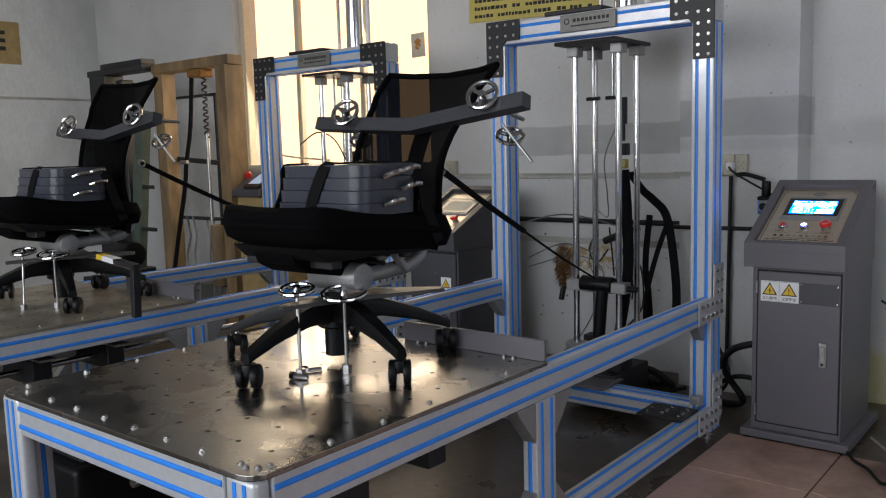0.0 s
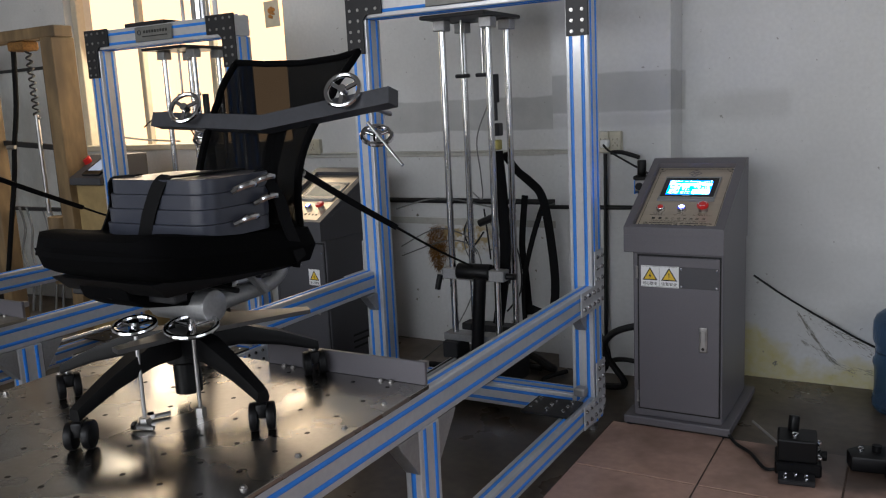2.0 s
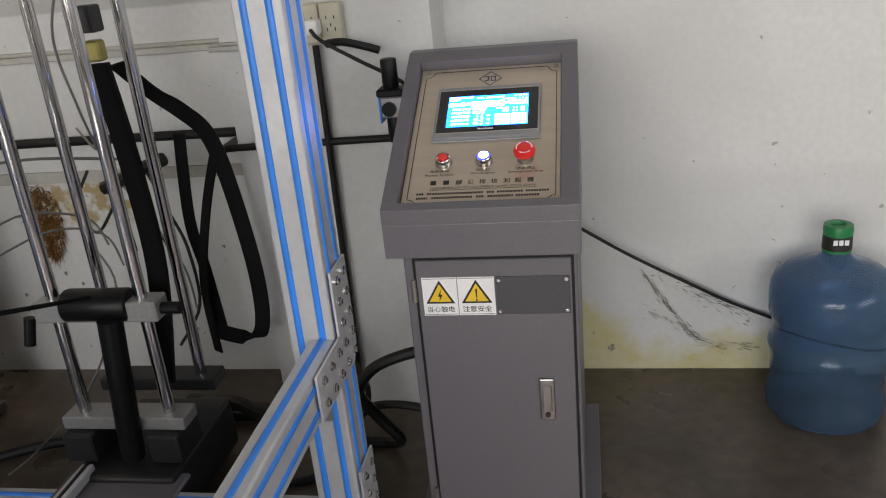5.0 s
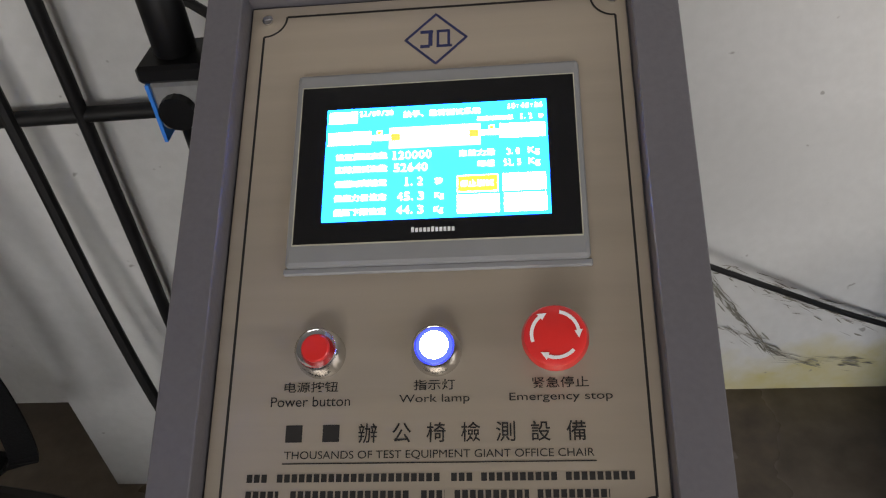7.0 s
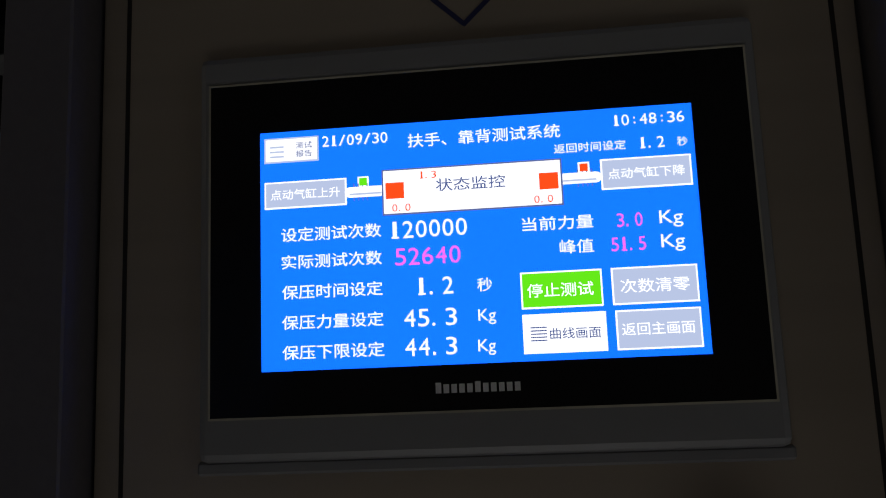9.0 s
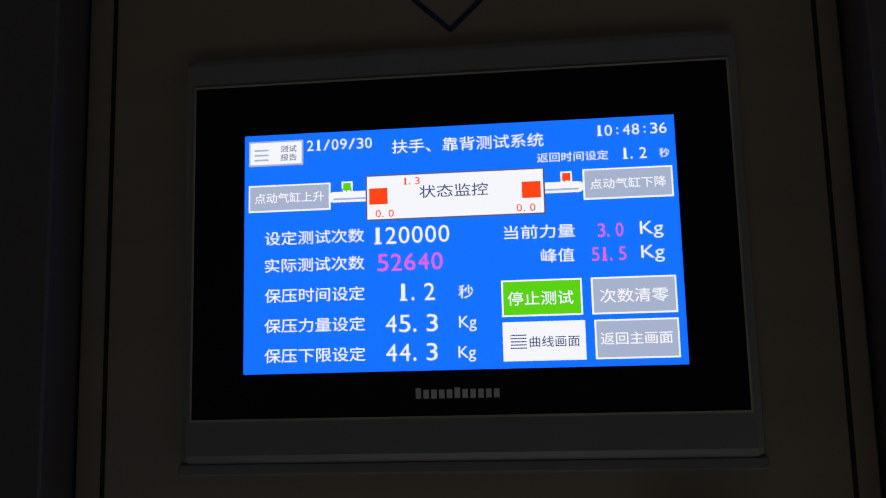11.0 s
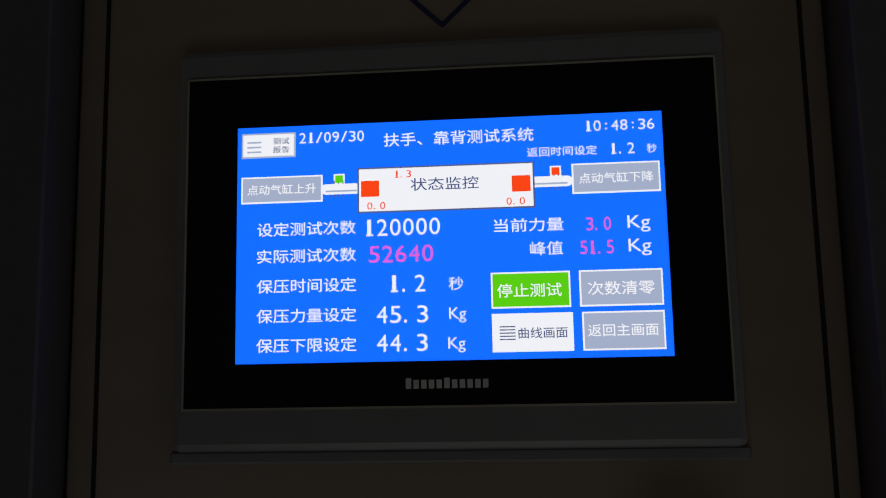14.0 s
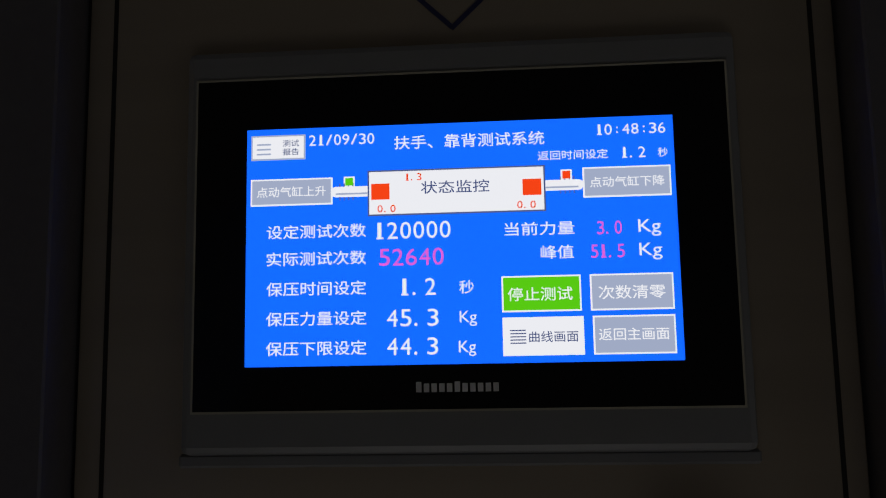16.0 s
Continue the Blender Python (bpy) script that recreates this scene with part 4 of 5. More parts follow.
        # panel lettering
        hh = base + 0.0003
        for zh, en, a, b in (("电源按钮", "Power button", -0.0275, 0.0235), ("指示灯", "Work lamp", 0.0545, 0.0985), ("紧急停止", "Emergency stop", 0.1230, 0.1855)):
            mid, half = (a + b) / 2, 0.0062 * len(zh) / 2 * 1.4
            print_on(zh, mid - half, -0.1135, mid + half, -0.1068, INK, panel, hh)
            print_on(en, a, -0.1225, b, -0.1162, INK, panel, hh)
        # two maker's characters as plain bars, the rest of the line as it reads
        for k in range(2):
            part("maker_mark", plate_on(-0.0165 + k * 0.0235, -0.0060 + k * 0.0235, -0.1445, -0.1340, base, hh), INK, panel)
        for k, ch in enumerate("辦公椅檢測設備"):
            print_on(ch, 0.0295 + k * 0.0212, -0.1455, 0.0412 + k * 0.0212, -0.1335, INK, panel, hh)
        print_on("THOUSANDS OF TEST EQUIPMENT GIANT OFFICE CHAIR", -0.0165, -0.1556, 0.1725, -0.1500, INK, panel, hh)
        part("rule_line", plate_on(-0.0175, 0.1735, -0.1578, -0.1571, base, hh), INK, panel)
        for v, runs in ((-0.1685, ((-0.039, -0.0265), (-0.020, 0.080), (0.087, 0.100), (0.105, 0.151), (0.155, 0.195))), (-0.1785, ((-0.039, -0.0185), (-0.011, 0.062), (0.069, 0.083), (0.089, 0.133), (0.138, 0.180)))):
            for a, b in runs:
                q = a
                while q < b:
                    part("text_bar", plate_on(q, min(q + 0.0034, b), v, v + 0.0048, base, hh), INK, panel)
                    q += 0.0046
        # diamond emblem
        bm = None
        du, dv, cu, cv = 0.0225, 0.0215, 0.0760, 0.1470
        for a, b in (((-du, 0), (0, dv)), ((0, dv), (du, 0)), ((du, 0), (0, -dv)), ((0, -dv), (-du, 0))):
            d = Vector((b[0] - a[0], b[1] - a[1], 0))
            own = box(0, d.length + 0.0006, -0.0009, 0.0009, base, hh)
            bm = merged(bm, turned(own, pose(cu + a[0], cv + a[1], 0, 0, 0, math.degrees(math.atan2(d.y, d.x)))))
        for a, b, d, e in ((-0.0115, -0.002, 0.005, 0.0075), (-0.0055, -0.0025, -0.006, 0.005), (-0.0115, -0.0045, -0.0075, -0.005), (0.0005, 0.0025, -0.0065, 0.0075), (0.0005, 0.0105, 0.0055, 0.0075), (0.0085, 0.0105, -0.0065, 0.0075), (0.0005, 0.0120, -0.0075, -0.0055)):
            bm = box(cu + a, cu + b, cv + d, cv + e, base, hh, bm=bm)
        part("emblem", on_panel(bm), NAVY, panel)
    else:
        # the window's reflection on the unlit display, painted as a beige page
        part("screen_page", plate_on(0.0, 0.154, 0.0, 0.0865, -0.003, -0.0002), PAPER, unit, "display page coloured beige as a window reflection")
        bm = None
        for k in range(9):
            bm = box(-0.0165 + k * 0.0212, -0.0055 + k * 0.0212, -0.1455, -0.1335, base, base + 0.0003, bm=bm)
        part("lettering", on_panel(bm), INK, panel)
        part("vent_slots", box(0.2405, 0.2425, 0.15, 0.33, 0.10, 0.11, bm=box(0.2405, 0.2425, 0.15, 0.33, 0.13, 0.14, bm=box(0.2405, 0.2425, 0.15, 0.33, 0.16, 0.17))), RUBBER, cab)
    return cab


cabinet("grey steel control cabinet with lit display beside the bench", True)
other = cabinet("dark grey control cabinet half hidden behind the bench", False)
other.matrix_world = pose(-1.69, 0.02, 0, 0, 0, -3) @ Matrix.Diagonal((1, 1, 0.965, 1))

# ---------- chairs ----------


def handwheel(parent, centre, aim, r=0.036, mat=None):
    turn = Vector(aim).to_track_quat("Z", "Y").to_matrix().to_4x4()
    m = Matrix.Translation(centre) @ turn
    w = part("handwheel", ring(r, 0.006, m), mat or CHROME, parent, "chromed handwheel", True)
    for k in range(3):
        a = k * math.tau / 3 + 0.5
        part("spoke", turned(box(0, r, -0.005, 0.005, -0.003, 0.003, 0.001), m @ Matrix.Rotation(a, 4, "Z")), mat or CHROME, w)
    part("hub", turned(rod((0, 0, -0.012), (0, 0, 0.010), 0.010, n=14), m), mat or CHROME, w, smooth=True)
    return w


UX = 0.04  # the seat and back sit a little off the column


def office_chair(label, where, lean, spin, tall=1.0):
    """A five-star swivel chair with a mesh back; origin on the table under its column."""
    ch = empty("office_chair", label, "office chair", "chairs under test")
    base = Matrix.Rotation(radians(spin), 4, "Z")
    part("base_hub", lathe([(0.045, 0.095), (0.05, 0.10), (0.045, 0.175), (0.032, 0.185)], (0, 0, 0), 24), BLACK_PLASTIC, ch, smooth=True)
    for k in range(5):
        a = radians(spin + 72 * k)
        d, s = Vector((math.cos(a), math.sin(a), 0)), Vector((-math.sin(a), math.cos(a), 0))
        bm = bmesh.new()
        rings = []
        for r, z, w, h in ((0.02, 0.145, 0.034, 0.030), (0.12, 0.140, 0.028, 0.024), (0.22, 0.112, 0.021, 0.017), (0.29, 0.085, 0.017, 0.013), (0.315, 0.074, 0.015, 0.012)):
            c = d * r + Vector((0, 0, z))
            rings.append([bm.verts.new(c + s * w * p + Vector((0, 0, h * q))) for p, q in ((-0.8, -1), (0.8, -1), (1, -0.3), (0.75, 1), (-0.75, 1), (-1, -0.3))])
        for u, v in zip(rings, rings[1:]):
            for i in range(6):
                bm.faces.new((u[i], u[(i + 1) % 6], v[(i + 1) % 6], v[i]))
        bm.faces.new(rings[0][::-1]), bm.faces.new(rings[-1])
        part("base_leg", bm, BLACK_PLASTIC, ch, smooth=True)
        c = d * 0.305
        yaw = -51 + (0, 8, -14, 20, -6)[k]
        caster = part("caster", turned(box(-0.022, 0.022, -0.012, 0.012, 0.03, 0.062, 0.006, seg=2), Matrix.Translation(c) @ pose(0, 0, 0, 0, 0, yaw)), BLACK_PLASTIC, ch, smooth=True)
        part("stem", rod(c + Vector((0, 0, 0.05)), c + Vector((0, 0, 0.085)), 0.007), CHROME, caster)
        for y in (-0.0175, 0.0175):
            part("wheel", turned(rod((0, y - 0.009, 0.030), (0, y + 0.009, 0.030), 0.030, n=24, bevel=0.004), Matrix.Translation(c) @ pose(0, 0, 0, 0, 0, yaw)), BLACK_PLASTIC, caster, smooth=True)
    part("gas_column", rod((0, 0, 0.03), (0, 0, 0.24), 0.027, rod((0, 0, 0.02), (0, 0, 0.15), 0.031)), BLACK_PLASTIC, ch, smooth=True)
    # mechanism
    part("mechanism", prism([(-0.205, 0.285), (-0.16, 0.262), (-0.03, 0.238), (0.02, 0.20), (0.07, 0.21), (0.09, 0.27), (-0.19, 0.33), (-0.22, 0.325)], "x", -0.060, 0.085, 0.008), BLACK_CLOTH, ch, smooth=True)
    part("pivot_drum", rod((-0.05, -0.015, 0.235), (0.125, -0.015, 0.235), 0.038, bevel=0.006), GREY_CAST, ch, smooth=True)
    for x in (-0.045, 0.10):
        part("back_arm", tube([(x, -0.015, 0.235), (x, 0.10, 0.238), (x, 0.19, 0.245), (x * 0.9, 0.245, 0.27), (x * 0.8, 0.262, 0.33)], 0.021, n=10), GREY_CAST, ch, "grey cast aluminium back arm", True)
    part("tilt_link", turned(box(-0.012, 0.012, -0.05, 0.05, -0.008, 0.008, 0.003), pose(0.128, 0.11, 0.272, -48)), GREY_CAST, ch)
    part("adjust_lever", rod((0.09, -0.02, 0.285), (0.21, -0.03, 0.28), 0.006), BLACK_PLASTIC, ch)
    for y in (-0.14, 0.12):
        part("seat_bracket", box(-0.16, 0.16, y - 0.018, y + 0.018, 0.275, 0.300, 0.003), BLACK_PLATE, ch)
    # seat
    bm = bmesh.new()
    nx, ny = 18, 30
    topv, lowv = {}, {}
    for i in range(nx + 1):
        for j in range(ny + 1):
            u, v = i / nx * 2 - 1, j / ny
            fx = math.copysign(abs(u) ** 1.0, u)
            half = 0.208 * max(0.02, 1 - abs(2 * v - 1) ** 6) ** (1 / 4)
            y = -0.280 + 0.545 * v
            edge = min(1, (1 - abs(u)) / 0.22, v / 0.13, (1 - v) / 0.13)
            rnd = math.sqrt(max(0, 1 - (1 - edge) ** 2))
            mid = 0.362 + 0.022 * (1 - v) - 0.020 * math.sin(math.pi * min(1, v * 1.2)) * (1 - u * u) - 0.035 * max(0, v - 0.2)
            topv[i, j] = bm.verts.new((UX + fx * half, y, mid + (0.046 + 0.012 * max(0, 0.3 - v) / 0.3) * rnd))
            lowv[i, j] = bm.verts.new((UX + fx * half, y, mid - 0.045 * rnd - (0.0 if v > 0.15 else -0.02 * (0.15 - v) / 0.15)))
    for i in range(nx):
        for j in range(ny):
            bm.faces.new((topv[i, j], topv[i + 1, j], topv[i + 1, j + 1], topv[i, j + 1]))
            bm.faces.new((lowv[i, j], lowv[i, j + 1], lowv[i + 1, j + 1], lowv[i + 1, j]))
    bmesh.ops.remove_doubles(bm, verts=bm.verts, dist=0.0008)
    part("seat", bm, BLACK_CLOTH, ch, "black fabric seat with a rolled front edge", True)
    part("seat_pan", prism([(-0.24, 0.335), (-0.20, 0.300), (0.18, 0.290), (0.22, 0.305), (0.22, 0.318)], "x", UX - 0.15, UX + 0.15, 0.004), BLACK_PLASTIC, ch, smooth=True)
    # back: a curved sheet in a frame, leaning about the seat's rear
    pivot = Matrix.Translation((UX * 0.8, 0.29, 0.33)) @ Matrix.Rotation(radians(-lean), 4, "X") @ Matrix.Diagonal((1, 1, tall, 1)) @ Matrix.Translation((0, -0.29, -0.33))
    prof = [(0.205, 0.285, 0.175), (0.225, 0.36, 0.175), (0.235, 0.45, 0.165), (0.255, 0.53, 0.162), (0.290, 0.60, 0.170), (0.340, 0.67, 0.183), (0.400, 0.735, 0.198), (0.445, 0.780, 0.203)]
    pts = smooth_line([(w, y, z) for y, z, w in prof], 4)
    bm = bmesh.new()
    n = 10
    faces = []
    for sgn, off in ((1, 0.0), (-1, 0.007)):
        grid = []
        for p in pts:
            grid.append([bm.verts.new(pivot @ Vector((p.x * (2 * k / n - 1), p.y - 0.035 * (2 * k / n - 1) ** 2 + off, p.z + 0.012 * (2 * k / n - 1) ** 2 * (1 if p.z > 0.7 else 0)))) for k in range(n + 1)])
        for a, b in zip(grid, grid[1:]):
            for k in range(n):
                bm.faces.new((a[k], a[k + 1], b[k + 1], b[k]))
    part("backrest", bm, BLACK_MESH, ch, "black mesh backrest", True)
    line = [(-p.x, p.y - 0.035, p.z + (0.012 if p.z > 0.7 else 0)) for p in pts]
    top = [(pts[-1].x * k, pts[-1].y - 0.035 * k * k, pts[-1].z + 0.012 * k * k) for k in (-0.6, 0, 0.6)]
    loop = [pivot @ Vector(p) for p in line + top + [(p.x, p.y - 0.035, p.z + (0.012 if p.z > 0.7 else 0)) for p in reversed(pts)]]
    part("back_frame", tube(loop, 0.009, n=8, steps=1), BLACK_CLOTH, ch, smooth=True)
    part("back_spine", tube([pivot @ Vector(p) for p in ((0, 0.25, 0.28), (0, 0.275, 0.40), (0, 0.295, 0.52), (0, 0.34, 0.62))], 0.022, n=8), BLACK_PLASTIC, ch, smooth=True)
    ch.matrix_world = Matrix.Translation(where)
    return ch, Matrix.Translation(where) @ pivot


def load_bar(label, m):
    """The bent bar clamped across the backrest, with handwheels and a rear bar."""
    bar = empty("clamp_bar", label, "clamp bar", "backrest clamp bars")
    o = [(-0.365, 0.270, 0.640), (0.03, 0.252, 0.618), (0.405, 0.252, 0.668)]
    part("front_bar", tube([m @ Vector(p) for p in o], 0, flat=(0.019, 0.019, (0, 0.3, 1)), steps=0), BAR_STEEL, bar, "dark grey bent steel bar")
    for x, z in ((-0.215, 0.652), (0.285, 0.672)):
        handwheel(bar, m @ Vector((x, 0.228, z + 0.015)), m.to_3x3() @ Vector((0.25, -1, 0.55)), 0.040)
        part("threaded_rod", rod(m @ Vector((x, 0.23, z)), m @ Vector((x, 0.42, z - 0.035)), 0.006), BARE, bar)
    handwheel(bar, m @ Vector((0.325, 0.30, 0.585)), m.to_3x3() @ Vector((0.35, -0.5, 0.75)), 0.034)
    part("threaded_rod", rod(m @ Vector((0.31, 0.285, 0.615)), m @ Vector((0.40, 0.29, 0.515)), 0.004), BARE, bar)
    handwheel(bar, m @ Vector((-0.23, 0.31, 0.588)), m.to_3x3() @ Vector((0.35, -0.5, 0.75)), 0.030)
    return bar


def rounded_slab(hx, hy, r, z0, z1):
    o = []
    for cx, cy, a0 in ((hx - r, hy - r, 0), (r - hx, hy - r, 90), (r - hx, r - hy, 180), (hx - r, r - hy, 270)):
        o += [(cx + r * math.cos(radians(a0 + 15 * k)), cy + r * math.sin(radians(a0 + 15 * k))) for k in range(7)]
    own = prism(o, "z", z0, z1)
    flat = [e for e in own.edges if abs(e.verts[0].co.z - e.verts[1].co.z) < 1e-6]
    bmesh.ops.bevel(own, geom=flat, offset=0.0009, segments=1, affect="EDGES", profile=0.5)
    return own


def weight_stack(label, where):
    """Four flat weights in a grey sleeve, strapped to the seat."""
    st = empty("weight_stack", label, "weight stack", "weights on the seats")
    for k in range(4):
        z0 = 0.0 + k * 0.031
        slabm = turned(rounded_slab(0.160 - 0.003 * k, 0.108, 0.045, z0, z0 + 0.0304), pose(0.002 * k, 0.0035 * k, 0))
        part("weight_plate", slabm, WEIGHT, st, smooth=True)
    for x, y, z in ((0.162, 0.0, 0.098), (0.162, 0.06, 0.108), (0.162, 0.065, 0.066), (0.162, 0.0, 0.030)):
        part("latch", tube([(x, y - 0.03, z - 0.006), (x + 0.016, y - 0.01, z + 0.004), (x + 0.018, y + 0.02, z + 0.006), (x + 0.004, y + 0.035, z)], 0.007, n=8), CHROME, st, "bright toggle latch", True)
    part("strap", tube([(-0.045, -0.20, -0.11), (-0.030, -0.118, -0.03), (0.005, -0.108, 0.06), (0.035, -0.094, 0.122), (0.05, -0.05, 0.1275), (0.06, 0.11, 0.1275)], 0, flat=(0.017, 0.002, (1, 0.1, 0))), STRAP, st)
    part("strap", tube([(0.185, 0.15, -0.08), (0.172, 0.125, 0.0), (0.168, 0.105, 0.07), (0.13, 0.09, 0.127)], 0, flat=(0.017, 0.002, (0, 1, 0))), STRAP, st)
    part("strap", tube([(-0.20, -0.10, -0.06), (-0.166, -0.06, 0.05), (-0.163, -0.05, 0.118), (-0.11, -0.03, 0.127)], 0, flat=(0.017, 0.002, (0, 1, 0))), STRAP, st)
    st.matrix_world = Matrix.Translation(where)
    return st


def base_clamp(label, where):
    """A triangular steel plate over the chair's base, pulled down by two hand-screwed rods."""
    cl = empty("base_clamp", label, "clamp plate", "base clamps")
    part("clamp_plate", prism([(0.055, -0.225), (0.025, -0.215), (0.035, -0.05), (-0.20, 0.13), (-0.16, 0.17), (0.05, 0.10), (0.20, 0.205), (0.225, 0.185), (0.12, -0.02)], "z", 0.178, 0.188, 0.001), PLATE_STEEL, cl, "cut steel clamp plate")
    for (x, y), r in (((0.045, -0.170), 0.044), ((0.111, -0.075), 0.056)):
        handwheel(cl, (x - (0.035 if r < 0.045 else 0.0), y + (0.03 if r < 0.045 else 0.0), 0.214 if r < 0.045 else 0.204), (0.12, -0.16, 1), r - 0.002, CHROME)
        part("threaded_rod", rod((x, y, 0.0), (x - (0.03 if r < 0.045 else 0), y + (0.025 if r < 0.045 else 0), 0.22), 0.0045), BARE, cl, smooth=True)
        part("clamp_nut", rod((x, y, 0.0), (x, y, 0.022), 0.013, n=6), BARE, cl)
    cl.matrix_world = Matrix.Translation(where)
    return cl


CH1, CH2 = (-0.650, -1.550, 0.551), (-2.255, -1.490, 0.551)
chair, lean1 = office_chair("black office swivel chair with a mesh back on the steel table", CH1, 3, -15)
chair2, lean2 = office_chair("black mesh-back office chair on the dusty bench", CH2, -9, -20, 1.12)
load_bar("grey bent clamp bar with chrome handwheels across a mesh backrest", lean1)
load_bar("bent clamp bar with chrome handwheels on the upright backrest", lean2)
weight_stack("stack of grey weight plates strapped to the seat", (CH1[0] + 0.06, CH1[1] - 0.005, 0.950))
weight_stack("strapped grey weight plates on the dusty bench's chair", (CH2[0] + 0.06, CH2[1] - 0.005, 0.950))
base_clamp("steel clamp plate with two handwheels over the chair base", CH1)
base_clamp("steel clamp plate over the star base on the dusty bench", CH2)
tag = empty("clamp_strip", "black clamp strip wrapped with yellow and white tape", "clamp strip")
part("strip", turned(box(-0.17, 0.17, -0.016, 0.016, -0.008, 0.008, 0.002), pose(-1.83, -1.505, 0.745, 0, 4, -4)), BLACK_PLATE, tag)
part("yellow_tape", turned(box(-0.10, -0.055, -0.0175, 0.0175, -0.0095, 0.0095, 0.001), pose(-1.83, -1.505, 0.745, 0, 4, -4)), YELLOW, tag)
part("white_tape", turned(box(-0.055, 0.03, -0.0175, 0.0175, -0.0095, 0.0095, 0.001), pose(-1.83, -1.505, 0.745, 0, 4, -4)), WHITE, tag)
part("strip_leg", turned(box(0.145, 0.17, -0.014, 0.014, -0.18, -0.008, 0.002), pose(-1.83, -1.505, 0.745, 0, 4, -4)), BLACK_PLATE, tag)


def pull_strap(label, m, end):
    s = empty("pull_strap", label, "pull strap", "pull straps")
    a = m @ Vector((0.03, 0.375, 0.50))
    e = Vector(end)
    joint = a.lerp(e, 0.45) + Vector((0, 0, -0.010))
    part("webbing", tube([a, a.lerp(joint, 0.5) + Vector((0, 0, -0.003)), joint], 0, flat=(0.0095, 0.003, (0.5, 0, 1))), STRAP, s)
    part("cord", tube([joint, joint.lerp(e, 0.5) + Vector((0, 0, -0.006)), e], 0.0045, n=8), STRAP, s, smooth=True)
    part("hook", ring(0.014, 0.004, Matrix.Translation(a) @ pose(0, 0, 0, 0, 60)), BARE, s, smooth=True)
    return s


pull_strap("black webbing strap from the backrest to the gantry carriage", lean1, (-0.755, 0.06, 0.545))
pull_strap("black webbing strap pulling the upright backrest", lean2, (-2.36, 0.13, 0.56))

# ---------- wall fittings ----------


def socket_box(label, x0, x1, z0, z1, y):
    s = empty("wall_socket", label, "wall socket", "wall sockets")
    n = 2
    w = (x1 - x0) / n
    for k in range(n):
        unit = part("socket_face", box(x0 + k * w + 0.001, x0 + (k + 1) * w - 0.001, y - 0.028, y, z0, z1, 0.004, seg=2), IVORY, s)
        cx, cz = x0 + (k + 0.5) * w, (z0 + z1) / 2
        for dx, dz in ((-0.009, 0.012), (0.009, 0.012), (-0.009, -0.014), (0.0, -0.004), (0.009, -0.014)):
            part("slot", box(cx + dx - 0.0012, cx + dx + 0.0012, y - 0.0286, y - 0.027, cz + dz - 0.004, cz + dz + 0.004), INK, unit)
    return s


s1 = socket_box("double ivory wall socket on the column with a plug", -0.372, -0.268, 0.962, 1.050, 0.52)
socket_box("double ivory wall socket below the window", -2.155, -1.965, 0.960, 1.040, WY)
plug = empty("power_plug", "white plug with a black cord in the socket", "plug")
part("plug_body", box(-0.345, -0.315, 0.452, 0.4915, 0.985, 1.018, 0.005, seg=2), WHITE, plug)
part("cord", tube([(-0.33, 0.452, 0.998), (-0.30, 0.43, 0.975), (-0.22, 0.42, 0.93), (-0.13, 0.40, 0.885), (-0.09, 0.36, 0.86)], 0.0045), RUBBER, plug, smooth=True)
adaptor = tagged(part("cord_end", tube([(-0.30, 0.46, 0.965), (-0.26, 0.45, 0.968), (-0.21, 0.45, 0.955), (-0.18, 0.45, 0.945)], 0.009), RUBBER), "loose black cord end hanging by the socket", "cord")


def trunking(label, x0, x1, z, y, h=0.028):
    t = empty("cable_trunking", label, "trunking", "cable trunking")
    part("channel", box(x0, x1, y - 0.016, y, z, z + h * 0.62, 0.002), CONDUIT, t)
    part("cover_lip", box(x0, x1, y - 0.019, y, z + h * 0.66, z + h, 0.002), CONDUIT, t)


trunking("grey stained cable trunking along the wall", -2.15, -0.60, 0.940, WY)
trunking("short cable trunking on the column", -0.600, -0.372, 0.958, 0.52, 0.02)
west = empty("cable_trunking", "thin old conduit on the pale side wall", "trunking", "cable trunking")
part("channel", box(XL, XL + 0.015, -3.0, WY, 1.585, 1.603, 0.002), CONDUIT, west)

pipe = empty("wall_pipe", "black pipe running along the wall", "pipe")
part("pipe_run", rod((-2.1, WY - 0.02, 0.722), (-0.577, WY - 0.02, 0.728), 0.013, n=12), RUBBER, pipe, smooth=True)
part("pipe_run", rod((-0.60, 0.50, 0.730), (0.02, 0.50, 0.738), 0.009, n=12), RUBBER, pipe, smooth=True)
part("pipe_drop", rod((-0.338, 0.498, 0.958), (-0.348, 0.498, 0.10), 0.008, n=12), RUBBER, pipe, smooth=True)
part("pipe_drop", tube([(-0.425, 0.495, 0.955), (-0.42, 0.49, 0.70), (-0.405, 0.47, 0.45), (-0.37, 0.44, 0.25), (-0.30, 0.40, 0.12), (-0.33, 0.36, 0.04), (-0.42, 0.34, 0.014)], 0.008), RUBBER, pipe, smooth=True)
part("pipe_bracket", box(-0.615, -0.575, 0.49, WY, 0.722, 0.736, 0.002), RUBBER, pipe)
ledge = slab("trim", CONDUIT, [(-2.1, -0.577, WY - 0.008, WY, 0.605, 0.637)], "narrow dirty strip along the wall", category="trim")

# scuffs low on the wall

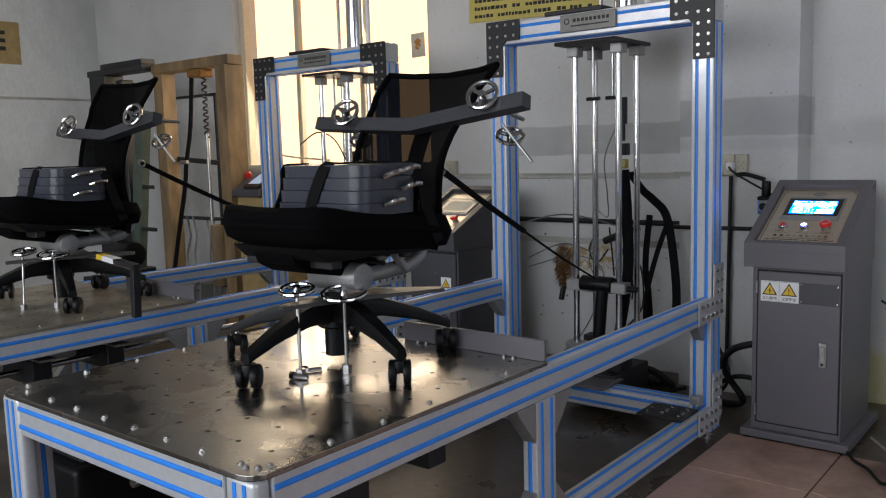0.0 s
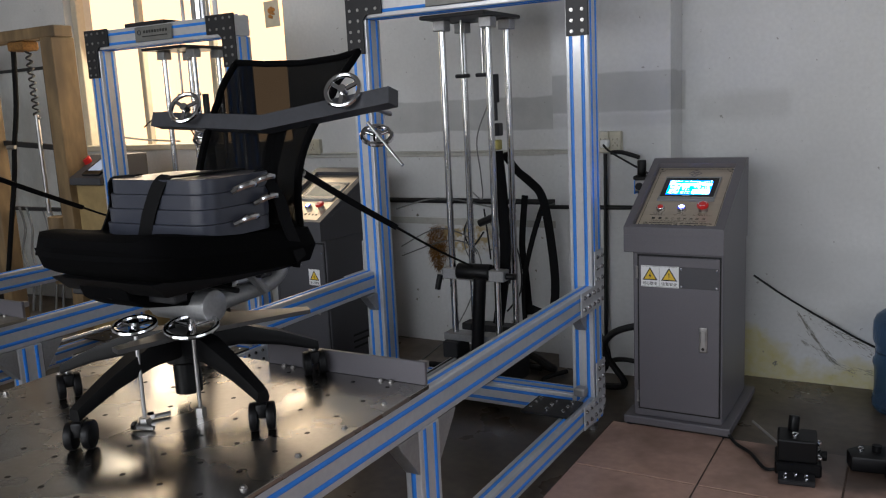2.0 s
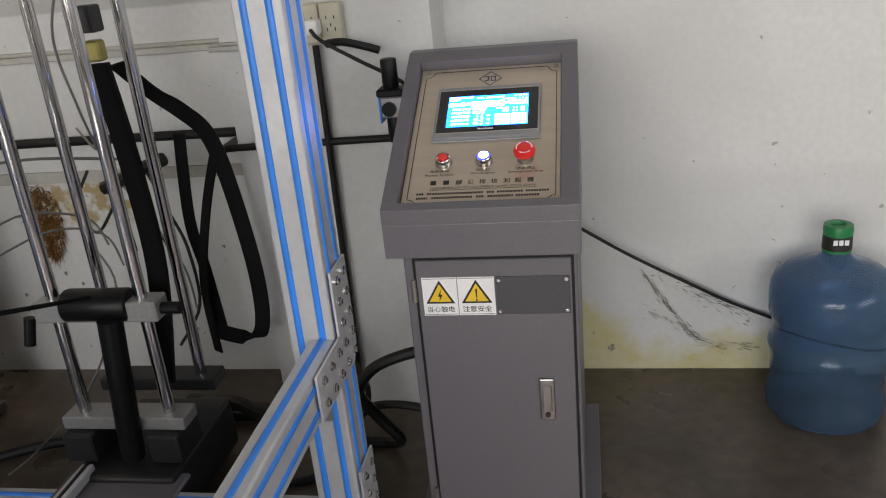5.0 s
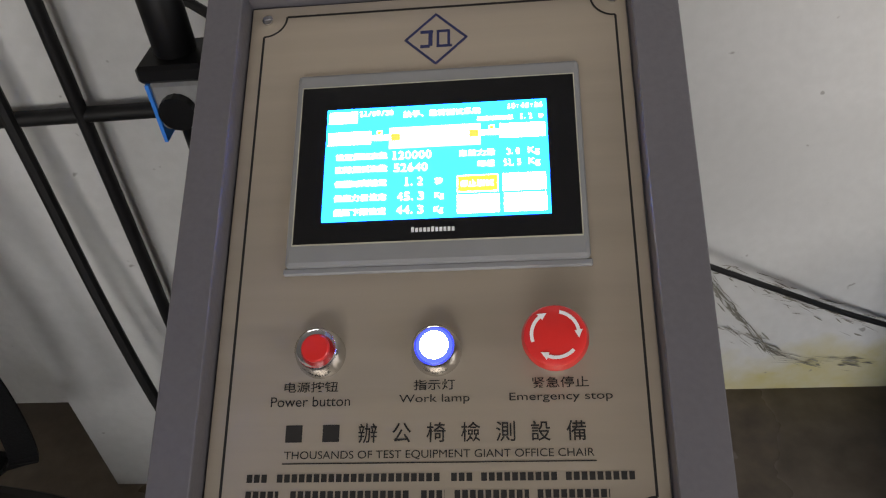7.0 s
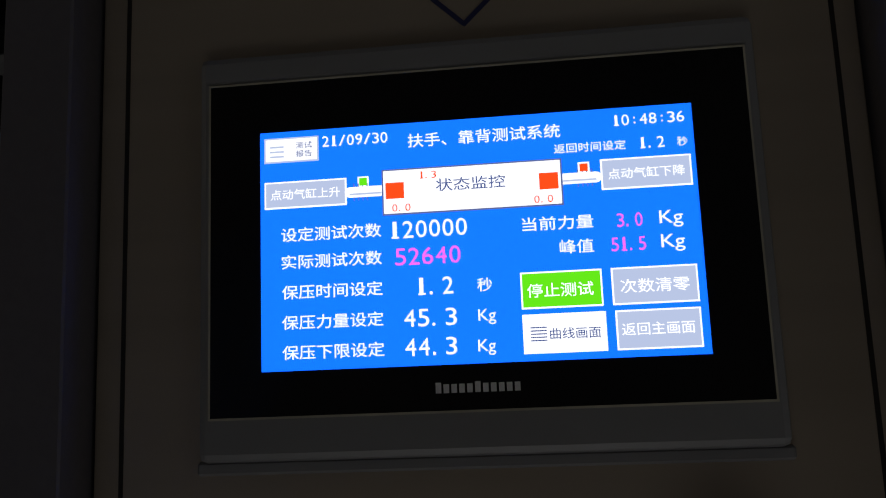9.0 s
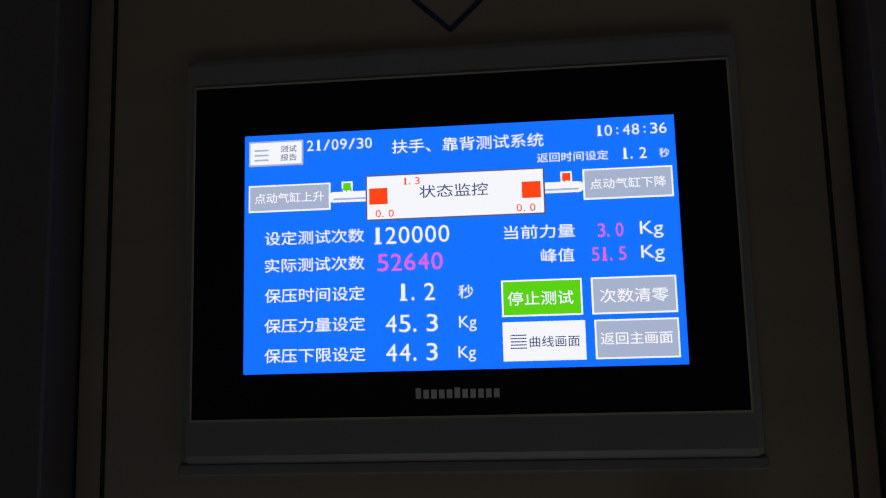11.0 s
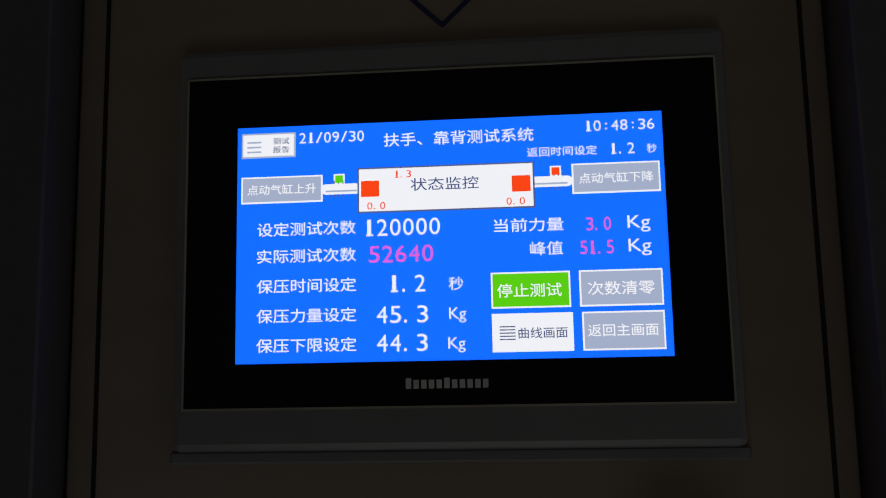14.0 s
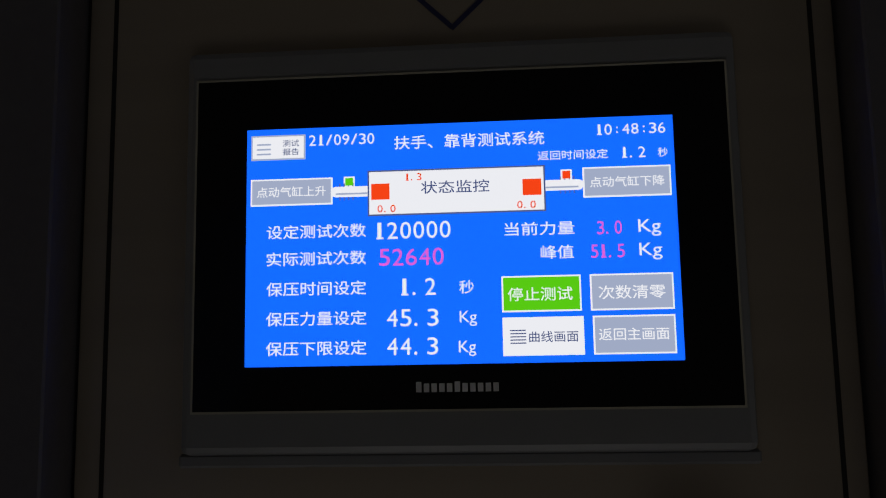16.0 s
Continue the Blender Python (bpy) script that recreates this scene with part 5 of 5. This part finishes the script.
SCUFF = node_mat("dark_scuff", (0.22, 0.21, 0.18), 0.9, 0, 0.3, 60)
scuffs = bmesh.new()
rng = random.Random(11)
strokes = []
for (xa, za), (xb, zb), wide, count in (((0.385, 0.303), (0.515, 0.115), 0.008, 110), ((0.40, 0.19), (0.54, 0.10), 0.016, 50), ((0.42, 0.285), (0.68, 0.15), 0.022, 60), ((0.50, 0.235), (0.66, 0.175), 0.010, 40), ((0.53, 0.085), (0.69, 0.060), 0.016, 36)):
    for _ in range(count):
        u, ln = rng.random(), 0.008 + 0.03 * rng.random()
        d = Vector((xb - xa, 0, zb - za)).normalized()
        strokes.append((xa + (xb - xa) * u + rng.gauss(0, wide * 0.5), za + (zb - za) * u + rng.gauss(0, wide * 0.5), d.x * ln, d.z * ln + rng.gauss(0, 0.004), 0.0004 + 0.0018 * rng.random() ** 3))
strokes += [(0.300 + 0.016 * rng.random(), 0.056 + 0.020 * rng.random(), 0.006, 0.003 * rng.random(), 0.003) for _ in range(16)]
for x, z, dx, dz, w in strokes:
    d = Vector((dx, 0, dz))
    s = Vector((-dz, 0, dx)).normalized() * w
    p = Vector((x, WY - 0.003 - 0.0008 * w * 1000 / 12 - 0.0004 * rng.random(), z))
    vs = [scuffs.verts.new(p + q) for q in (-s * 0.5, d * 0.5 - s, d, d * 0.5 + s * 0.8, s * 0.3)]
    scuffs.faces.new(vs)
for k in range(14):
    x, z = -1.6 + rng.random() * 1.0, 0.12 + rng.random() * 0.6
    vs = [scuffs.verts.new((x + (0.004 + 0.006 * rng.random()) * math.cos(a), WY - 0.003, z + (0.004 + 0.006 * rng.random()) * math.sin(a))) for a in (0, 1.2, 2.6, 3.8, 5.1)]
    scuffs.faces.new(vs)
tagged(part("wall_scuff", scuffs, SCUFF), "dark scuffs and scratches on the plaster", "scuff marks", kind="stuff")

tuft = bmesh.new()
for k in range(900):
    a, r = rng.random() * math.tau, rng.random() ** 0.6
    x, z = -1.282 + (0.055 + 0.016 * math.sin(a)) * r * math.cos(a), 0.485 + 0.115 * r * math.sin(a)
    d = Vector((rng.random() - 0.5, -0.6 * rng.random(), rng.random() - 0.7)) * 0.045
    rod((x, WY - 0.004, z), Vector((x, WY - 0.004, z)) + d, 0.0014, tuft, 3, 0.0004)
tagged(part("fibre_tuft", tuft, RUST), "brown fibrous clump stuck to the wall", "fibre clump", kind="stuff")

sign = empty("wall_notice", "yellow notice board with rows of dark lettering", "notice board", m=pose(-1.458, WY - 0.004, 1.945, 0, 2))
part("sheet", box(-0.40, 0.40, -0.004, 0.004, -0.172, 0.172, 0.002), PAPER_YELLOW, sign)
rng = random.Random(5)
for r in range(7):
    x = -0.36
    while x < 0.34:
        w = 0.012 + 0.014 * rng.random()
        if rng.random() > 0.12:
            part("character_bar", box(x, x + w, -0.0052, -0.0038, -0.150 + r * 0.040, -0.150 + r * 0.040 + 0.019 - 0.004 * rng.random()), INK, sign)
        x += w + 0.006
note = empty("wall_note", "small printed picture sheet taped to the wall", "note", m=pose(-2.238, WY - 0.002, 1.708, 0, -2))
part("sheet", box(-0.050, 0.050, -0.0015, 0.0015, -0.068, 0.068), PAPER, note)
bm = bmesh.new()
for k in range(9):
    rod((-0.02 + 0.045 * rng.random(), -0.0015, -0.02 + 0.06 * rng.random()), (-0.02 + 0.045 * rng.random(), -0.0024, -0.02 + 0.06 * rng.random()), 0.008, bm, 8)
part("print_marks", bm, node_mat("orange_print", (0.5, 0.22, 0.05), 0.7, 0, 0.3, 90), note)
old = empty("wall_note", "old tan paper notice with faded marks", "note", m=pose(XL + 0.002, -0.08, 2.01, 0, 0, 90))
part("sheet", box(-0.14, 0.14, -0.0015, 0.0015, -0.16, 0.16), PAPER_OLD, old)
part("lettering", box(-0.02, 0.03, -0.0025, -0.001, 0.06, 0.09, bm=box(-0.02, 0.03, -0.0025, -0.001, 0.0, 0.03, bm=box(-0.02, 0.03, -0.0025, -0.001, -0.06, -0.03))), INK, old)

# ---------- hoses, straps and cords by the gantry ----------


def cord(name, label, category, pts, r, mat=None, flat=None, group=""):
    return tagged(part(name, tube(pts, r, n=8, flat=flat), mat or RUBBER, smooth=not flat), label, category, group)


cord("webbing_strap", "wide black webbing strap hanging from the rods", "strap", [(-0.68, 0.24, 0.985), (-0.665, 0.33, 0.905), (-0.625, 0.36, 0.858), (-0.572, 0.36, 0.800), (-0.545, 0.365, 0.675), (-0.520, 0.36, 0.461), (-0.525, 0.35, 0.325), (-0.570, 0.36, 0.289), (-0.644, 0.35, 0.313)], 0, STRAP, (0.018, 0.0025, (1, 0.3, 0)), "hanging straps")
cord("webbing_strap", "black webbing strap looped over the wall pipe", "strap", [(-0.685, 0.46, 0.25), (-0.698, 0.46, 0.427), (-0.710, 0.455, 0.568), (-0.687, 0.45, 0.786)], 0, STRAP, (0.014, 0.0025, (1, 0.2, 0)), "hanging straps")
cord("webbing_strap", "black webbing strap hanging twisted by the wall", "strap", [(-0.593, 0.44, 0.763), (-0.650, 0.435, 0.60), (-0.700, 0.44, 0.40), (-0.705, 0.45, 0.20)], 0, STRAP, (0.016, 0.0025, (0.8, -0.5, 0)), "hanging straps")
cord("air_hose", "black hose curving between cabinet and bench", "hose", [(-0.07, 0.28, 0.30), (-0.155, 0.26, 0.295), (-0.235, 0.25, 0.262), (-0.275, 0.25, 0.20), (-0.24, 0.26, 0.13), (-0.195, 0.27, 0.06), (-0.25, 0.32, 0.016), (-0.42, 0.33, 0.014)], 0.014, group="hoses")
cord("air_hose", "black hose lying on the floor under the gantry", "hose", [(-0.07, 0.26, 0.14), (-0.20, 0.28, 0.15), (-0.29, 0.30, 0.11), (-0.36, 0.20, 0.02), (-0.48, 0.16, 0.014), (-0.56, 0.30, 0.014), (-0.50, 0.42, 0.02)], 0.010, group="hoses")
cord("air_hose", "black hose trailing on the dark floor", "hose", [(-1.30, 0.20, 0.016), (-1.10, 0.30, 0.018), (-0.92, 0.24, 0.02), (-0.90, 0.40, 0.02), (-0.62, 0.42, 0.02)], 0.014, group="hoses")
cord("air_hose", "thick black hose coiled behind the base", "hose", [(-0.95, 0.36, 0.02), (-0.80, 0.42, 0.05), (-0.66, 0.38, 0.09), (-0.55, 0.36, 0.05), (-0.60, 0.45, 0.02), (-0.85, 0.50, 0.02)], 0.018, group="hoses")
GREYWIRE = node_mat("grey_wire", (0.16, 0.16, 0.155), 0.5, 0, 0.1, 80)
wires = [
    [(-1.06, 0.0, 0.78), (-0.98, 0.20, 0.80), (-0.86, 0.42, 0.74), (-0.80, 0.50, 0.70)],
    [(-0.70, 0.16, 1.19), (-0.78, 0.20, 1.05), (-0.79, 0.24, 0.90), (-0.85, 0.36, 0.78), (-0.98, 0.5, 0.80)],
    [(-1.06, 0.02, 0.62), (-1.02, 0.25, 0.66), (-0.95, 0.40, 0.60), (-0.92, 0.42, 0.52)],
    [(-1.06, 0.02, 0.58), (-1.00, 0.30, 0.60), (-0.93, 0.42, 0.55), (-0.90, 0.43, 0.46)],
    [(-0.94, 0.40, 0.70), (-0.98, 0.42, 0.56), (-0.93, 0.42, 0.40), (-0.98, 0.30, 0.20), (-1.10, 0.20, 0.07), (-1.16, 0.14, 0.03)],
    [(-0.86, 0.45, 0.66), (-0.78, 0.42, 0.56), (-0.72, 0.40, 0.46), (-0.70, 0.38, 0.36)],
]
for k, w in enumerate(wires):
    cord("wire", "thin grey wire looping behind the rods", "wire", w, 0.0028 if k else 0.0035, GREYWIRE, group="loose wires")
for k, w in enumerate([[(-0.90, 0.47, 0.72), (-0.87, 0.44, 0.60), (-0.85, 0.42, 0.50)], [(-0.84, 0.47, 0.71), (-0.82, 0.44, 0.62), (-0.76, 0.42, 0.50), (-0.75, 0.40, 0.40)], [(-0.96, 0.47, 0.70), (-0.99, 0.44, 0.62), (-0.95, 0.43, 0.55), (-0.89, 0.44, 0.62)],
                       [(-0.80, 0.46, 0.70), (-0.74, 0.42, 0.60), (-0.69, 0.38, 0.52), (-0.68, 0.36, 0.38), (-0.72, 0.30, 0.30)]]):
    cord("wire", "black wire hanging from the cable bundle", "wire", w, 0.004, RUBBER, group="loose wires")
cord("cable_bundle", "taped black cable bundle below the wall pipe", "cable bundle", [(-0.92, 0.46, 0.655), (-0.87, 0.455, 0.675), (-0.81, 0.45, 0.70), (-0.74, 0.45, 0.725)], 0.017)
cord("cable", "thin black cord running down the wall to the floor", "cord", [(0.235, 0.62, 0.452), (0.35, 0.64, 0.370), (0.50, 0.66, 0.278), (0.67, 0.675, 0.185), (0.98, 0.68, 0.062), (1.3, 0.67, 0.012)], 0.0045)
cord("cable", "flat black cable leaving the cabinet across the tiles", "cord", [(0.262, -0.01, 0.024), (0.280, -0.03, 0.013), (0.305, -0.07, 0.012), (0.355, -0.12, 0.012), (0.395, -0.19, 0.012), (0.42, -0.23, 0.014), (0.45, -0.24, 0.022)], 0.0055)

reg = empty("air_regulator", "black and silver air regulator on the cabinet's side", "air regulator")
part("knob", rod((-0.135, 0.33, 0.885), (-0.135, 0.33, 0.945), 0.017, bevel=0.003), BLACK_PLASTIC, reg, smooth=True)
part("collar", box(-0.163, -0.107, 0.305, 0.355, 0.870, 0.885, 0.003), BLACK_PLASTIC, reg)
part("body", box(-0.158, -0.098, 0.308, 0.352, 0.825, 0.870, 0.004), GREY_CAST, reg)
part("blue_band", box(-0.160, -0.157, 0.308, 0.352, 0.815, 0.868), BLUE, reg)
part("gauge", rod((-0.138, 0.300, 0.845), (-0.138, 0.312, 0.845), 0.015), BLACK_PLASTIC, reg)
part("bowl", rod((-0.135, 0.33, 0.770), (-0.135, 0.33, 0.825), 0.016, bevel=0.004), BLACK_PLASTIC, reg, smooth=True)

# ---------- floor things ----------


def bottle_material():
    m = bpy.data.materials.new("blue_polycarbonate")
    m.use_nodes = True
    b = m.node_tree.nodes["Principled BSDF"]
    b.inputs["Base Color"].default_value = (0.12, 0.215, 0.35, 1)
    b.inputs["Roughness"].default_value = 0.10
    b.inputs["Transmission Weight"].default_value = 0.76
    b.inputs["IOR"].default_value = 1.06
    b.inputs["Specular IOR Level"].default_value = 0.9
    b.inputs["Coat Weight"].default_value = 0.45
    b.inputs["Coat Roughness"].default_value = 0.08
    return m


bottle = empty("water_bottle", "large blue water bottle with a green cap on the floor", "water bottle", m=pose(0.813, 0.510, 0) @ Matrix.Diagonal((0.985, 0.985, 1.06, 1)))
o = [(0.10, 0.0), (0.126, 0.004), (0.135, 0.016), (0.137, 0.034), (0.135, 0.050), (0.131, 0.060), (0.130, 0.080), (0.131, 0.120), (0.132, 0.150), (0.135, 0.160), (0.138, 0.170), (0.136, 0.180), (0.131, 0.188), (0.130, 0.210), (0.131, 0.232),
     (0.136, 0.242), (0.140, 0.252), (0.141, 0.285), (0.139, 0.315), (0.130, 0.335), (0.108, 0.352), (0.075, 0.365), (0.042, 0.376), (0.031, 0.388), (0.029, 0.42)]
part("bottle_body", lathe(o, (0, 0, 0), 48), bottle_material(), bottle, smooth=True)
part("cap", lathe([(0.030, 0.395), (0.032, 0.397), (0.031, 0.430), (0.033, 0.445), (0.031, 0.455), (0.018, 0.456), (0.015, 0.450)], (0, 0, 0), 32), GREEN, bottle, "green cap with a dark band", True)
part("cap_band", lathe([(0.0322, 0.402), (0.0326, 0.403), (0.0320, 0.432), (0.0316, 0.433)], (0, 0, 0), 32), INK, bottle)
bm = None
for k in range(3):
    bm = box(-0.017 + k * 0.012, -0.008 + k * 0.012, -0.0335, -0.0318, 0.418, 0.429, bm=bm)
part("cap_marks", bm, WHITE, bottle)


def tripod_head(label, x, y, yaw, big):
    d = empty("camera_clamp", label, "clamp device", "black clamps on the floor")
    if big:
        part("body", box(-0.058, 0.058, -0.055, 0.055, 0.045, 0.118, 0.006, seg=2), BLACK_PLASTIC, d)
        part("base_block", box(-0.065, 0.070, -0.065, 0.065, 0.006, 0.047, 0.005), BLACK_PLASTIC, d)
        part("lower_plate", box(-0.055, 0.050, -0.130, -0.066, 0.004, 0.020, 0.003), BLACK_PLATE, d)
        bolts(d, "bolt", [(-0.035, -0.085, 0.020), (-0.005, -0.085, 0.020), (0.025, -0.085, 0.020), (-0.035, -0.112, 0.020), (0.025, -0.112, 0.020)], (0, 0, 1), 0.006, 0.005)
        part("stem", rod((-0.012, 0.03, 0.118), (-0.008, 0.04, 0.165), 0.017, bevel=0.003), BLACK_PLASTIC, d, smooth=True)
        part("lever", rod((-0.05, 0.02, 0.07), (-0.135, 0.085, 0.115), 0.0042, n=8), BARE, d, "thin steel lever")
        part("emblem", ring(0.008, 0.0012, pose(-0.006, 0.005, 0.1185)), WHITE, d)
        bolts(d, "bolt", [(-0.008, -0.018, 0.118), (0.0, 0.035, 0.118)], (0, 0, 1), 0.0055, 0.006)
        bolts(d, "bolt", [(0.058, -0.01, 0.10), (0.058, -0.045, 0.065), (0.058, 0.03, 0.06)], (1, 0, 0), 0.008, 0.010)
        part("side_knob", rod((0.068, 0.0, 0.055), (0.086, 0.0, 0.055), 0.016), BLACK_PLASTIC, d)
    else:
        part("body", prism([(-0.11, -0.045), (0.115, -0.060), (0.12, 0.02), (0.06, 0.062), (-0.07, 0.060), (-0.115, 0.02)], "z", 0.004, 0.055, 0.008), BLACK_PLASTIC, d, smooth=True)
        part("arm", box(-0.02, 0.125, -0.105, -0.062, 0.004, 0.045, 0.006), BLACK_PLASTIC, d)
        bolts(d, "bolt", [(0.015, -0.02, 0.055), (-0.075, 0.015, 0.055), (-0.02, 0.035, 0.055), (0.075, -0.012, 0.055)], (0, 0, 1), 0.0075, 0.008)
        part("knob", rod((-0.03, 0.01, 0.055), (-0.03, 0.01, 0.075), 0.014), BLACK_PLASTIC, d)
        part("rod", rod((0.02, -0.08, 0.045), (0.05, -0.075, 0.075), 0.006), BARE, d)
    d.matrix_world = pose(x, y, 0.004, 0, 0, yaw)
    return d


tripod_head("black clamp block with a steel lever on the tiles", 0.505, -0.175, 8, True)
tripod_head("low black clamp housing with silver screws on the floor", 0.755, -0.070, 12, False)

# steel studs left on the table
for x, y, a in ((-0.592, -1.735, 20), (-0.618, -1.668, 62)):
    st = empty("threaded_stud", "loose bright steel stud lying on the table", "stud", "loose studs")
    part("shank", rod((-0.022, 0, 0.006), (0.022, 0, 0.006), 0.0055, n=10), BARE, st)
    part("nut", rod((-0.026, 0, 0.0095), (-0.014, 0, 0.0095), 0.0095, n=6), CHROME, st)
    st.matrix_world = pose(x, y, 0.5512, 0, 0, a)

# ---------- far corner ----------
wood = empty("timber_frame", "tall weathered timber frame standing on the floor", "timber frame", m=pose(-3.52, 0.08, 0, 0, 0, 0))
part("post", box(-0.395, -0.300, -0.05, 0.05, 0, 1.635, 0.004), WOOD, wood)
part("post", box(0.290, 0.385, -0.075, 0.065, 0, 1.635, 0.004), WOOD, wood)
part("lintel", box(-0.405, 0.39, -0.055, 0.055, 1.636, 1.695, 0.004), WOOD, wood, "dark grimy lintel")
part("hanging_rope", tube([(0.00, -0.03, 1.63), (-0.045, -0.03, 1.30), (-0.10, -0.04, 1.06), (-0.12, -0.05, 0.90), (-0.22, -0.06, 0.55), (-0.30, -0.06, 0.30)], 0.014), STRAP, wood, smooth=True)
part("rope_clip", rod((-0.13, -0.06, 1.07), (-0.07, -0.05, 1.07), 0.012, n=8), BARE, wood)
part("steel_rod", rod((0.078, 0, 0.70), (0.078, 0, 1.24), 0.012), BARE, wood, smooth=True)
coil = [(0.080 + 0.015 * math.cos(k * 1.2), 0.015 * math.sin(k * 1.2), 1.22 + k * 0.0072) for k in range(56)]
part("coil_spring", tube(coil, 0.006, n=6, steps=2), BLACK_PLATE, wood, "dark coil spring")
part("cross_bar", turned(box(-0.31, 0.29, 0.03, 0.06, -0.015, 0.015, 0.002), pose(0, 0, 1.07, 0, 4)), BLACK_PLATE, wood)
part("cross_bar", box(-0.31, 0.29, 0.03, 0.06, 0.70, 0.72, 0.002), BLACK_PLATE, wood)
part("hook_block", box(-0.03, 0.11, -0.05, 0.05, 1.585, 1.635, 0.012, seg=2), RUST, wood, "rusty hook block")
part("roller", rod((0.15, 0.0, 0.30), (0.15, 0.0, 0.68), 0.055, bevel=0.006), WOOD, wood, "worn tan roller", True)
for k, (dx, dy) in enumerate(((-0.22, 0.02), (-0.17, 0.03), (-0.05, 0.05), (0.03, 0.04))):
    part("air_line", tube([(dx, dy, 0.72), (dx + 0.03, dy, 0.60), (dx - 0.02 + 0.02 * k, dy, 0.45), (dx + 0.04, dy, 0.30), (dx, dy, 0.10)], 0.007, n=6), GREYWIRE, wood, smooth=True)

rig = empty("dark_rig", "black steel column rig against the wall", "test rig", m=pose(-4.30, 0.02, 0))
part("column", box(-0.26, -0.06, -0.07, 0.07, 0, 1.66, 0.006), BLACK_PLATE, rig)
part("column", box(0.02, 0.10, -0.04, 0.05, 0, 1.62, 0.006), BLACK_PLATE, rig)
part("top_arm", box(-0.30, 0.38, -0.06, 0.06, 1.66, 1.70, 0.004), BLACK_PLATE, rig)
part("top_arm", box(-0.14, 0.36, -0.05, 0.05, 1.70, 1.735, 0.004), BLACK_PLATE, rig)
OLD_GREEN = node_mat("old_green_paint", (0.075, 0.095, 0.075), 0.6, 0, 0.15, 40, 0.5, 9)
part("brace", turned(box(-0.05, 0.05, -0.03, 0.03, -0.62, 0.62, 0.003), pose(0.16, 0.0, 0.80, 0, 10)), OLD_GREEN, rig, "old green angled brace")
for z in (0.62, 0.90):
    part("stay", box(-0.06, 0.34, -0.02, 0.0, z, z + 0.025, 0.002), BLACK_PLATE, rig)
part("motor", rod((0.06, -0.1, 0.47), (0.22, -0.1, 0.47), 0.085, bevel=0.012), BLACK_PLASTIC, rig, smooth=True)
part("motor_mount", box(0.0, 0.30, -0.2, 0.0, 0.30, 0.385, 0.006), BLACK_PLATE, rig)
part("foot_plate", box(-0.3, 0.40, -0.2, 0.15, 0, 0.30, 0.006), BLACK_PLATE, rig)

panel_door = empty("old_cabinet", "old dented grey metal door with a dark frame", "metal door", m=pose(-4.36, WY - 0.05, 0))
part("door_leaf", box(-0.32, 0.26, -0.02, 0.04, 0.15, 1.53, 0.004), WALL_DIRTY, panel_door)
for b in ((-0.34, -0.32, 0.15, 1.55), (0.26, 0.28, 0.15, 1.55), (-0.34, 0.28, 1.53, 1.55)):
    part("door_edge", box(b[0], b[1], -0.03, 0.04, b[2], b[3], 0.002), BLACK_PLATE, panel_door)

con = empty("small_console", "small dark console with a lit display and red button", "console", m=pose(-3.05, 0.05, 0))
part("stand", box(-0.16, 0.24, 0.0, 0.30, 0, 0.86, 0.005), PAPER_OLD, con)
part("housing", prism([(-0.04, 0.862), (-0.04, 0.90), (0.16, 1.01), (0.28, 1.01), (0.28, 0.862)], "x", -0.15, 0.16, 0.004), CAB_DARK, con)
m4 = pose(0, -0.04, 0.90, 28.8)
part("display", turned(box(0.0, 0.14, 0.02, 0.20, 0.0, 0.012, 0.003), m4), GLASS_BLACK, con)
part("screen_page", turned(box(0.02, 0.12, 0.055, 0.165, 0.012, 0.0135), m4), glow("pale_display", (0.7, 0.8, 1.0), 0.55), con)
part("red_button", turned(rod((-0.09, 0.15, 0.0), (-0.09, 0.15, 0.03), 0.025), m4), RED, con, smooth=True)
cord("wire", "pale wires looped over the small console", "wire", [(-3.10, 0.30, 1.02), (-2.98, 0.20, 1.10), (-2.86, 0.30, 1.08), (-2.75, 0.45, 1.06)], 0.006, PAPER, group="console wires")
cord("wire", "thin black wire arching by the window", "wire", [(-2.62, 0.1, 1.15), (-2.58, 0.2, 1.22), (-2.50, 0.25, 1.18), (-2.46, 0.3, 1.06)], 0.004, RUBBER, group="console wires")
box_low = empty("tool_crate", "worn low crate with boards between the benches", "crate", m=pose(-1.48, -1.05, 0))
for k in range(3):
    part("board", box(-0.10 + k * 0.085, -0.02 + k * 0.085, -0.35, 0.35, 0.27, 0.285, 0.003), WOOD, box_low)
part("crate_side", box(-0.11, 0.17, -0.35, -0.33, 0, 0.27, 0.003), BLACK_PLATE, box_low)
part("crate_side", box(-0.11, 0.17, 0.33, 0.35, 0, 0.27, 0.003), BLACK_PLATE, box_low)
sleeve = empty("machine_base", "dark machine housing on the floor between the benches", "machine base", m=pose(-1.45, -1.72, 0))
part("housing", box(-0.14, 0.18, -0.26, 0.22, 0, 0.24, 0.02, seg=3), BLACK_PLASTIC, sleeve, smooth=True)
part("lid", box(-0.10, 0.14, -0.22, 0.18, 0.24, 0.26, 0.006), BLACK_PLATE, sleeve)

# ---------- floor tiles ----------
part("grout_bed", box(-0.154, 2.250, -2.410, -0.006, -0.002, 0.0015), GROUT, floor)
tile_mesh = to_mesh(box(-0.197, 0.197, -0.197, 0.197, -0.001, 0.0042, 0.0012), "tile", TILE)
rng = random.Random(2)
for i in range(6):
    for j in range(6):
        t = new("tile", tile_mesh)
        t.parent = floor
        t.matrix_world = pose(0.048 + 0.4 * i, -0.208 - 0.4 * j, 0.0012 * rng.random(), 0.15 * (rng.random() - 0.5), 0.15 * (rng.random() - 0.5))
